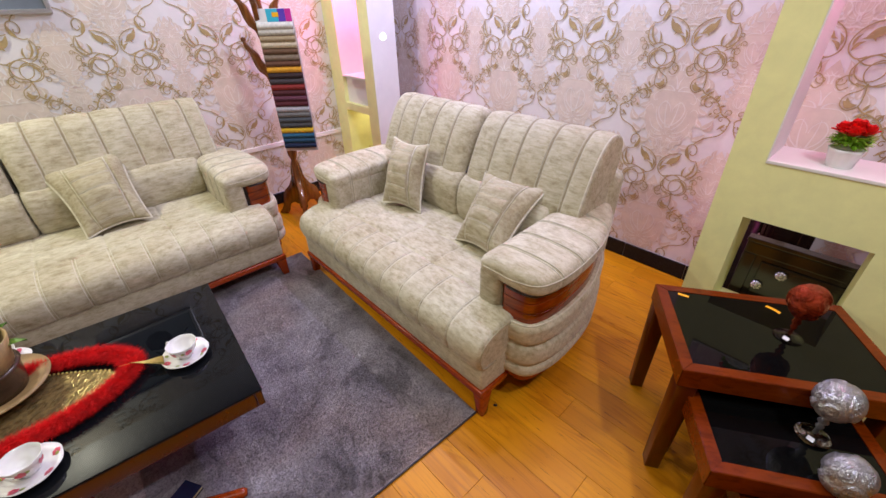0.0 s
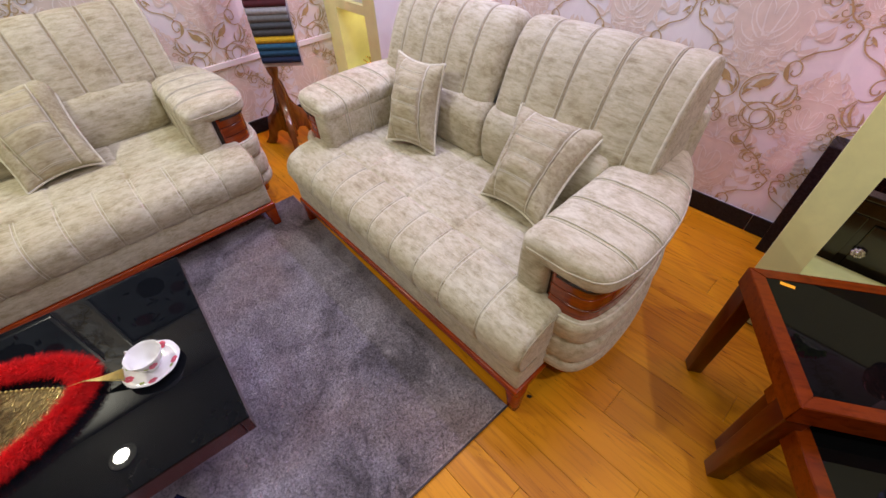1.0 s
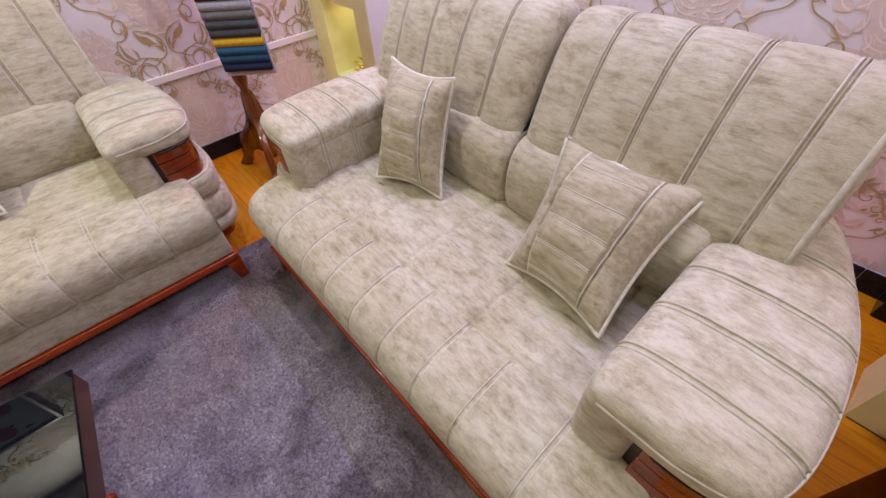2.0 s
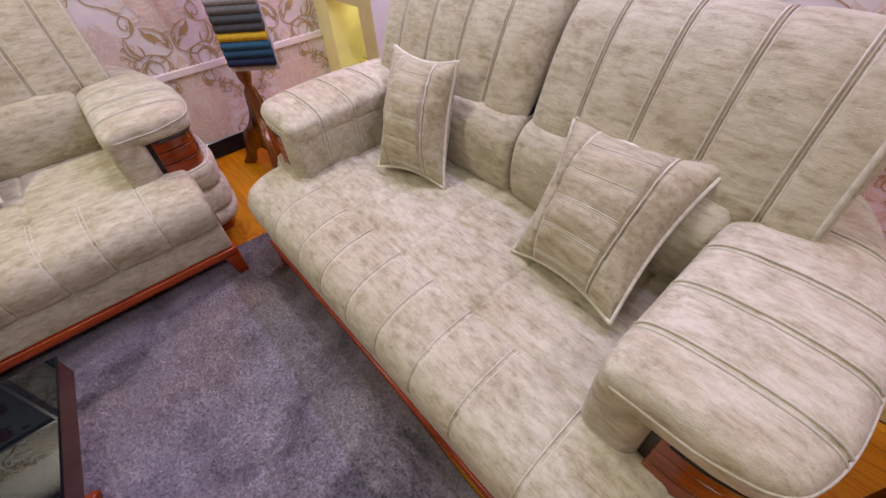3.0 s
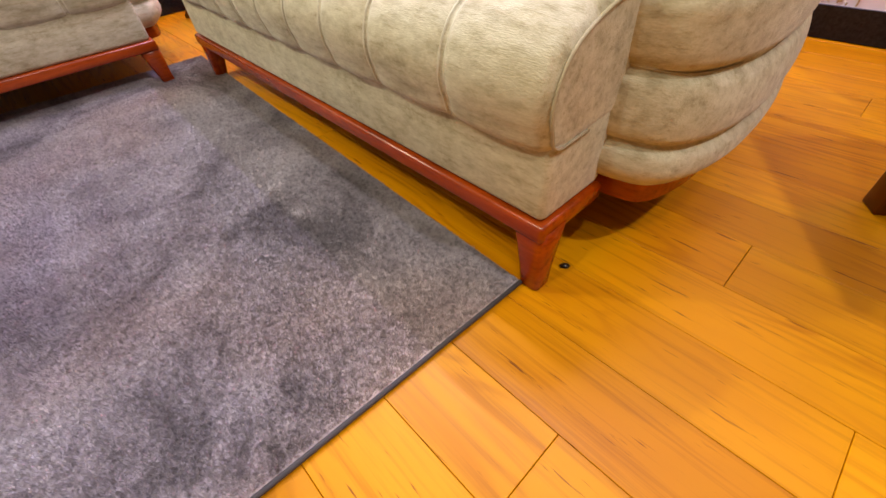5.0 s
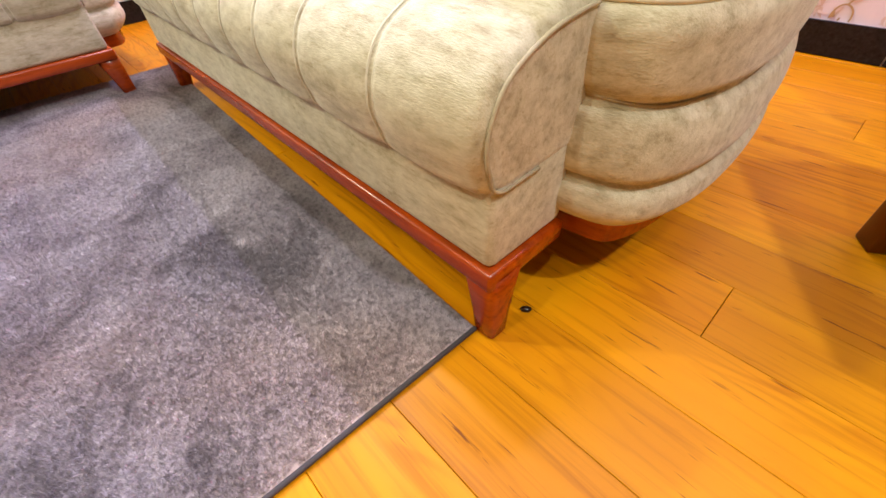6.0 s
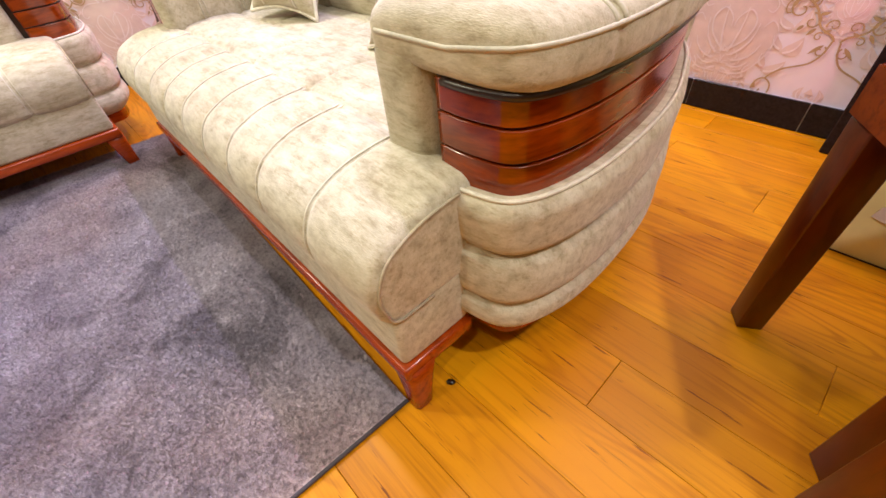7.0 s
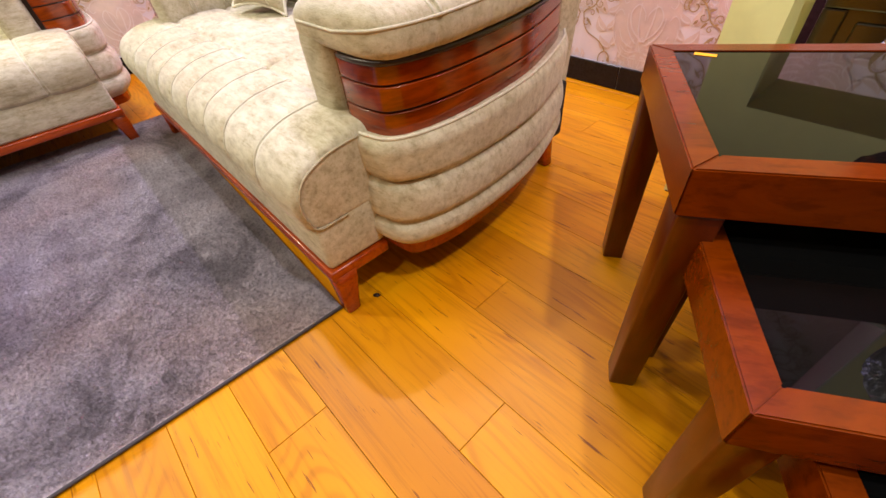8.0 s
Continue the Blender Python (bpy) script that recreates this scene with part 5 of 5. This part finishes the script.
for k in range(420):
    a, e = rp.uniform(0, math.tau), rp.uniform(-0.15, 1.0)
    r = rp.uniform(0.025, 0.07)
    leaf_mesh(bm, (r * 0.5 * math.cos(a), r * 0.5 * math.sin(a), 0.070 + 0.030 * rp.random()), (math.cos(a), math.sin(a), e), rp.uniform(0.018, 0.034), 0.0038, 0.004)
tagged(part("foliage", bm, GREEN_SPRIG, fp), kind="stuff")
for bx2, by2, bz2, br in ((0.0, -0.020, 0.122, 0.036), (-0.027, 0.004, 0.124, 0.034), (0.027, 0.002, 0.124, 0.034), (0.0, 0.020, 0.132, 0.034), (0.0, 0.0, 0.136, 0.034)):
    bm = bmesh.new()
    for k in range(26):
        ring = k / 26
        a = k * 2.4
        leaf_mesh(bm, (bx2 + 0.15 * br * math.cos(a), by2 + 0.15 * br * math.sin(a), bz2 - 0.016 + 0.012 * (1 - ring)), (math.cos(a), math.sin(a), 2.4 - 1.9 * ring), br * (0.75 + 0.30 * ring), br * 0.42, 0.006 * ring)
    part("rose", bm, RED_PETAL, fp, "red rose head")

# ---- dark cabinets behind the hearth opening ----
DARK_LACQUER = wood_mat("dark_lacquer", (0.010, 0.007, 0.006), (0.035, 0.024, 0.014), (3, 14, 14), 0.2, 0.5)
FLOWER_SILVER = plain_mat("silver_knob", (0.72, 0.70, 0.66), 0.25, 0.9, vary=0.1, bumpy=0)


def flower_knob(parent, x, y, z):
    bm = bmesh.new()
    for k in range(8):
        a = k * math.tau / 8
        add_lathe(bm, [(0.0, -0.004), (0.008, -0.002), (0.009, 0.002), (0.0, 0.005)], 8, (0.014 * math.cos(a), 0.014 * math.sin(a), 0))
    add_lathe(bm, [(0.0, -0.004), (0.010, -0.002), (0.009, 0.006), (0.0, 0.010)], 12)
    for v in bm.verts:
        v.co = Vector((v.co.x, -v.co.z, v.co.y))
    bmesh.ops.recalc_face_normals(bm, faces=bm.faces)
    ob = part("flower_knob", bm, FLOWER_SILVER, parent, "silver flower-shaped knob")
    ob.location = (x, y, z)


def dark_cabinet(x0, x1, y0, y1, h, knobs, label):
    c = thing("cabinet", pose((x0 + x1) / 2, (y0 + y1) / 2, 0), label, "cabinet")
    w, d = (x1 - x0) / 2, (y1 - y0) / 2
    part("body", box(-w, w, -d + 0.012, d, 0, h - 0.02, 0.003, 1), DARK_LACQUER, c, "", False)
    part("top", box(-w - 0.004, w + 0.004, -d - 0.004, d, h - 0.0195, h, 0.004, 2), DARK_LACQUER, c, "", False)
    for fx0, fx1, fz0, fz1 in ((-w, w, 0.0, 0.05), (-w, w, h - 0.075, h - 0.0205), (-w, -w + 0.05, 0.0505, h - 0.0755), (w - 0.05, w, 0.0505, h - 0.0755)):
        part("moulding", box(fx0, fx1, -d, -d + 0.0118, fz0, fz1, 0.004, 2), DARK_LACQUER, c, "", False)
    part("panel", box(-w + 0.075, w - 0.075, -d + 0.004, -d + 0.0118, 0.08, h - 0.10, 0.004, 2), DARK_LACQUER, c, "", False)
    for kx, kz in knobs:
        flower_knob(c, kx - (x0 + x1) / 2, -d - 0.003, kz)


dark_cabinet(0.462, 1.10, 1.205, 1.25, 0.545, ((0.622, 0.41), (0.556, 0.33)), "low dark lacquered cabinet with silver flower knobs")
dark_cabinet(0.43, 0.66, 1.47, 1.545, 0.62, ((0.45, 0.44),), "tall dark lacquered cabinet standing against the wall")

# ---- coat stand with fabric samples ----
stand = thing("coat_stand", pose(-2.27, 0.33, 0), "turned dark wooden coat stand with curved hooks and tripod feet", "coat stand")
part("post", lathe([(0.0, 0.06), (0.030, 0.06), (0.034, 0.12), (0.024, 0.18), (0.036, 0.28), (0.030, 0.40), (0.020, 0.46), (0.034, 0.50), (0.036, 0.53), (0.022, 0.56), (0.030, 0.64), (0.020, 0.72), (0.024, 1.2), (0.020, 1.5), (0.030, 1.56), (0.018, 1.62), (0.030, 1.70), (0.0, 1.74)], 24), STAND_WOOD, stand)


def sawn_plate(outline, thick, angle, z):
    """A scroll-sawn board: a smooth closed outline in (radius, height), standing out from the post at an angle."""
    c, sn = math.cos(angle), math.sin(angle)
    pts = catmull([(r, h, 0) for r, h in outline], 5, True)
    rings = []
    for o, shrink in ((-0.5, 0.94), (-0.38, 1.0), (0.38, 1.0), (0.5, 0.94)):
        cx, cy = sum(q.x for q in pts) / len(pts), sum(q.y for q in pts) / len(pts)
        rings.append([((cx + (q.x - cx) * shrink) * c - o * thick * sn, (cx + (q.x - cx) * shrink) * sn + o * thick * c, z + cy + (q.y - cy) * shrink) for q in pts])
    return loft(rings)


for k in range(3):
    a = radians(-21 + 120 * k)
    part("foot", sawn_plate([(0.012, 0.44), (0.030, 0.40), (0.042, 0.33), (0.085, 0.25), (0.135, 0.20), (0.158, 0.13), (0.178, 0.06), (0.205, 0.022), (0.215, 0.004), (0.150, 0.004), (0.128, 0.05), (0.105, 0.09), (0.060, 0.11), (0.016, 0.12)], 0.034, a, 0), STAND_WOOD, stand, "scroll-sawn wooden foot")
for hz, az in ((1.20, 238), (1.20, 55), (1.47, 236), (1.47, 52), (1.47, -35)):
    a = radians(az)
    hook = part("hook", sawn_plate([(0.010, -0.22), (0.030, -0.215), (0.052, -0.15), (0.088, -0.115), (0.110, -0.06), (0.122, 0.0), (0.142, 0.03), (0.146, 0.062), (0.132, 0.066), (0.108, 0.03), (0.070, -0.010), (0.056, -0.05), (0.030, -0.085), (0.010, -0.09)], 0.03, a, hz), STAND_WOOD, stand, "scroll-sawn wooden hook")
    part("knob", lathe([(0.0, -0.017), (0.012, -0.013), (0.018, 0.0), (0.012, 0.013), (0.0, 0.017)], 16, (0.141 * math.cos(a), 0.141 * math.sin(a), hz + 0.076)), STAND_WOOD, hook)

sw = thing("sample_hanger", pose(-2.13, 0.355, 0, 0, 0, 48.5), "hanging strip of upholstery fabric samples in graded colours", "fabric samples")
SWATCH = [(0.62, 0.60, 0.58), (0.48, 0.45, 0.40), (0.35, 0.27, 0.17), (0.52, 0.44, 0.32), (0.13, 0.07, 0.04), (0.20, 0.15, 0.11), (0.12, 0.05, 0.03), (0.62, 0.30, 0.02), (0.03, 0.015, 0.02), (0.05, 0.04, 0.05),
          (0.22, 0.02, 0.02), (0.07, 0.012, 0.02), (0.11, 0.03, 0.06), (0.08, 0.01, 0.02), (0.38, 0.38, 0.44), (0.16, 0.16, 0.17), (0.07, 0.08, 0.10), (0.06, 0.06, 0.07), (0.66, 0.42, 0.02), (0.02, 0.11, 0.22), (0.012, 0.06, 0.13), (0.008, 0.02, 0.07)]
part("backing", box(-0.118, 0.118, 0.0, 0.008, 0.555, 1.43, 0.002, 1), plain_mat("card_grey", (0.55, 0.50, 0.48), 0.8), sw, "", False)
z0, step = 1.375, (1.375 - 0.585) / 22
for k, col in enumerate(SWATCH):
    hgt = step * (2.1 if k == 0 else 1)
    top = z0 - step * k + (0.0 if k else 0.0)
    bm = loft([[(x, -0.004, top + 0.006), (x, -0.012, top), (x, -0.020, top - step * 0.6), (x, -0.018, top - step - 0.004), (x, -0.010, top - step - 0.004), (x, -0.002, top - step * 0.4)] for x in (-0.112, -0.105, -0.05, 0.0, 0.05, 0.105, 0.112)])
    part("sample", bm, plain_mat("sample_cloth", col, 0.85, vary=0.18, scale=70, bumpy=0.2), sw)
leaf_pr = part("leaflet", box(-0.115, 0.115, -0.012, -0.006, 1.372, 1.445, 0.001, 1), plain_mat("print_white", (0.75, 0.75, 0.78), 0.4), sw, "printed leaflet in blue and magenta", False)
for x0, x1, z0b, z1b, col in ((-0.04, 0.03, 1.374, 1.443, (0.05, 0.45, 0.65)), (0.031, 0.075, 1.374, 1.443, (0.10, 0.05, 0.45)), (0.076, 0.114, 1.374, 1.443, (0.55, 0.03, 0.30)), (-0.005, 0.035, 1.40, 1.425, (0.85, 0.45, 0.02))):
    part("print_patch", box(x0, x1, -0.0135 - (0.001 if col[0] > 0.8 else 0), -0.0121, z0b, z1b), plain_mat("print_ink", col, 0.4, vary=0.1, bumpy=0), leaf_pr, "", False)

# ---- pictures on the west wall ----
PIC_FRAME = plain_mat("silver_frame", (0.62, 0.63, 0.66), 0.28, 0.8, vary=0.08, bumpy=0)
PIC_GROUND = plain_mat("picture_ground", (0.16, 0.19, 0.23), 0.12, vary=0.2, scale=5, bumpy=0)
PIC_BLACK = plain_mat("picture_black", (0.006, 0.006, 0.007), 0.12, bumpy=0)
PIC_RED = plain_mat("picture_red", (0.10, 0.006, 0.012), 0.12, bumpy=0)


def picture(y0, y1, z0, z1, seed):
    c = thing("picture", pose(X0 - 0.02, (y0 + y1) / 2, (z0 + z1) / 2), "silver-framed dark floral picture hung on the papered wall", "picture", "pictures on the wall")
    w, h, f = (y1 - y0) / 2, (z1 - z0) / 2, 0.022
    for b in ((-w, w, -h, -h + f), (-w, w, h - f, h), (-w, -w + f, -h + f, h - f), (w - f, w, -h + f, h - f)):
        part("frame_bar", box(0.001, 0.028, b[0], b[1], b[2], b[3], 0.003, 2), PIC_FRAME, c, "", False)
    ground = part("print", box(0.001, 0.016, -w + f, w - f, -h + f, h - f), PIC_GROUND, c, "dark floral print", False)
    rd = random.Random(seed)
    blooms = [(0.55, 0.30, 0.085, PIC_BLACK), (0.28, 0.72, 0.055, PIC_RED), (0.62, 0.80, 0.055, PIC_RED), (0.78, 0.48, 0.05, PIC_RED)]
    for fy, fz, r, mat in blooms:
        bm = bmesh.new()
        cy, cz = -w + 2 * w * fy, -h + 2 * h * fz
        for k in range(9):
            a = k * math.tau / 9
            add_lathe(bm, [(0.0, 0.0), (r * 0.5, 0.0), (r * 0.5, 0.0008), (0.0, 0.0008)], 12, (cy + r * 0.55 * math.cos(a), cz + r * 0.55 * math.sin(a), 0.0162 + 0.0001 * k))
        add_lathe(bm, [(0.0, 0.0), (r * 0.7, 0.0), (r * 0.7, 0.0008), (0.0, 0.0008)], 16, (cy, cz, 0.0175))
        for v in bm.verts:
            v.co = Vector((v.co.z, v.co.x, v.co.y))
        bmesh.ops.recalc_face_normals(bm, faces=bm.faces)
        part("bloom", bm, mat, ground, "", False)
    bm = bmesh.new()
    pr = Print()
    for k in range(26):
        a = (rd.uniform(-w * 0.8, w * 0.8), rd.uniform(-h * 0.75, h * 0.75))
        ang = rd.uniform(0, math.tau)
        pr.leaf(a, (a[0] + 0.05 * math.cos(ang), a[1] + 0.05 * math.sin(ang)), 0.016)
    me = bpy.data.meshes.new("leaf_print")
    me.from_pydata([(0.0168 + 0.00005 * (i // 16), u, v) for i, (u, v) in enumerate(pr.v)], [], pr.f)
    bm.free()
    part_of("leaf_print", me, PIC_BLACK, ground, "", False)


picture(-1.29, -0.66, 1.455, 2.04, 2)
picture(-2.10, -1.47, 1.455, 2.04, 6)

# ---- gold ornament in the low niche ----
GOLD = plain_mat("gold_leaf", (0.80, 0.52, 0.10), 0.22, 0.95, vary=0.15, scale=40, bumpy=0)
orn = thing("ornament", pose(-2.30, 1.06, 0.28), "small gilded coral-like ornament in a niche", "ornament")
part("foot", lathe([(0.0, 0.0), (0.03, 0.0), (0.03, 0.006), (0.012, 0.012), (0.0, 0.013)], 20), GOLD, orn)
ro = random.Random(9)
for k in range(11):
    a = k * 2.4
    e = ro.uniform(0.03, 0.075)
    h = ro.uniform(0.05, 0.10)
    path = catmull([(0, 0, 0.01), (e * 0.3 * math.cos(a), e * 0.3 * math.sin(a), h * 0.5), (e * math.cos(a), e * math.sin(a), h * 0.8), (e * 1.1 * math.cos(a + 0.4), e * 1.1 * math.sin(a + 0.4), h)], 4)
    part("branch", tube(path, 0.005, 6, False, [0.006 - 0.003 * i / (len(path) - 1) for i in range(len(path))]), GOLD, orn)

# ---- ceiling lamps ----
LAMP_RING = plain_mat("lamp_ring", (0.75, 0.75, 0.75), 0.3, 0.5, bumpy=0)
for lx, ly, lw in DOWNLIGHTS_AND_FILLS:
    dl = thing("downlight", pose(lx, ly, CEIL), "round recessed white ceiling lamp, two of the set added as fill", "ceiling lamp", "ceiling lamps")
    part("ring", lathe([(0.085, -0.001), (0.105, -0.001), (0.105, -0.012), (0.098, -0.016), (0.085, -0.010)], 32), LAMP_RING, dl)

# ---- torn paper on the low yellow wall ----
bm = bmesh.new()
vs = [bm.verts.new((x, -0.0012 - c, z)) for x, z, c in ((0.0, 0.002, 0.0), (0.026, -0.004, 0.001), (0.049, 0.001, 0.004), (0.046, 0.022, 0.003), (0.034, 0.030, 0.001), (0.020, 0.041, 0.0), (0.006, 0.030, 0.001))]
bm.faces.new(vs)
r = bmesh.ops.extrude_face_region(bm, geom=list(bm.faces))
for v in r["geom"]:
    if isinstance(v, bmesh.types.BMVert):
        v.co.y += 0.0006
bmesh.ops.recalc_face_normals(bm, faces=bm.faces)
tagged(part("paper_scrap", bm, WHITE_PAINT, None, "", False), "small torn scrap of white paper stuck on the yellow wall", "paper").location = (0.446, 0.96, 0.112)
part("floor_joint", box(0.336, 0.82, 0.957, 0.9595, 0.0, 0.003), DARK_EDGE, right_frame, "dark joint along the floor", False)

# ---- crumb on the floor ----
bm = lathe([(0.0, 0.0), (0.007, 0.0005), (0.008, 0.003), (0.005, 0.006), (0.0, 0.007)], 10, (0, 0, 0), lambda u, zz: 1 + 0.25 * math.sin(u * 13))
tagged(part("crumb", bm, DARK_EDGE), "tiny black crumb lying on the floorboards", "debris").location = (0.012, 0.066, 0.0)

# ---- floor planks ----
PLANK_W, PLANK_L = 0.131, 1.20
KNOWN = {-3: 0.18, 1: 0.227, -1: 0.435, 3: 0.52, 0: -0.36, 2: -0.30, -2: -0.25, -4: 0.62}
plank_meshes = {}


def plank_mesh(length):
    key = round(length, 3)
    if key not in plank_meshes:
        bm = box(0.0004, key - 0.0004, 0.0004, PLANK_W - 0.0004, -0.0105, 0, 0.0008, 1)
        me = bpy.data.meshes.new("plank")
        bm.to_mesh(me)
        bm.free()
        me.materials.append(FLOOR_WOOD)
        plank_meshes[key] = me
    return plank_meshes[key]


rs = random.Random(5)
for row in range(-29, 13):
    y = 0.075 + row * PLANK_W
    x = KNOWN.get(row, rs.uniform(0, PLANK_L)) - 4 * PLANK_L
    while x < X1 + 0.1:
        a, b = max(x, X0 - 0.12), min(x + PLANK_L, X1 + 0.12)
        if b - a > 0.02 and Y0 - 0.14 < y and y + PLANK_W < Y1 + 0.13:
            ob = part_of("plank", plank_mesh(b - a), FLOOR_WOOD, floor, "", False)
            ob.location = (a, y + 0.014 * a, 0)
            ob.rotation_euler = (0, 0, 0.014)
        x += PLANK_L
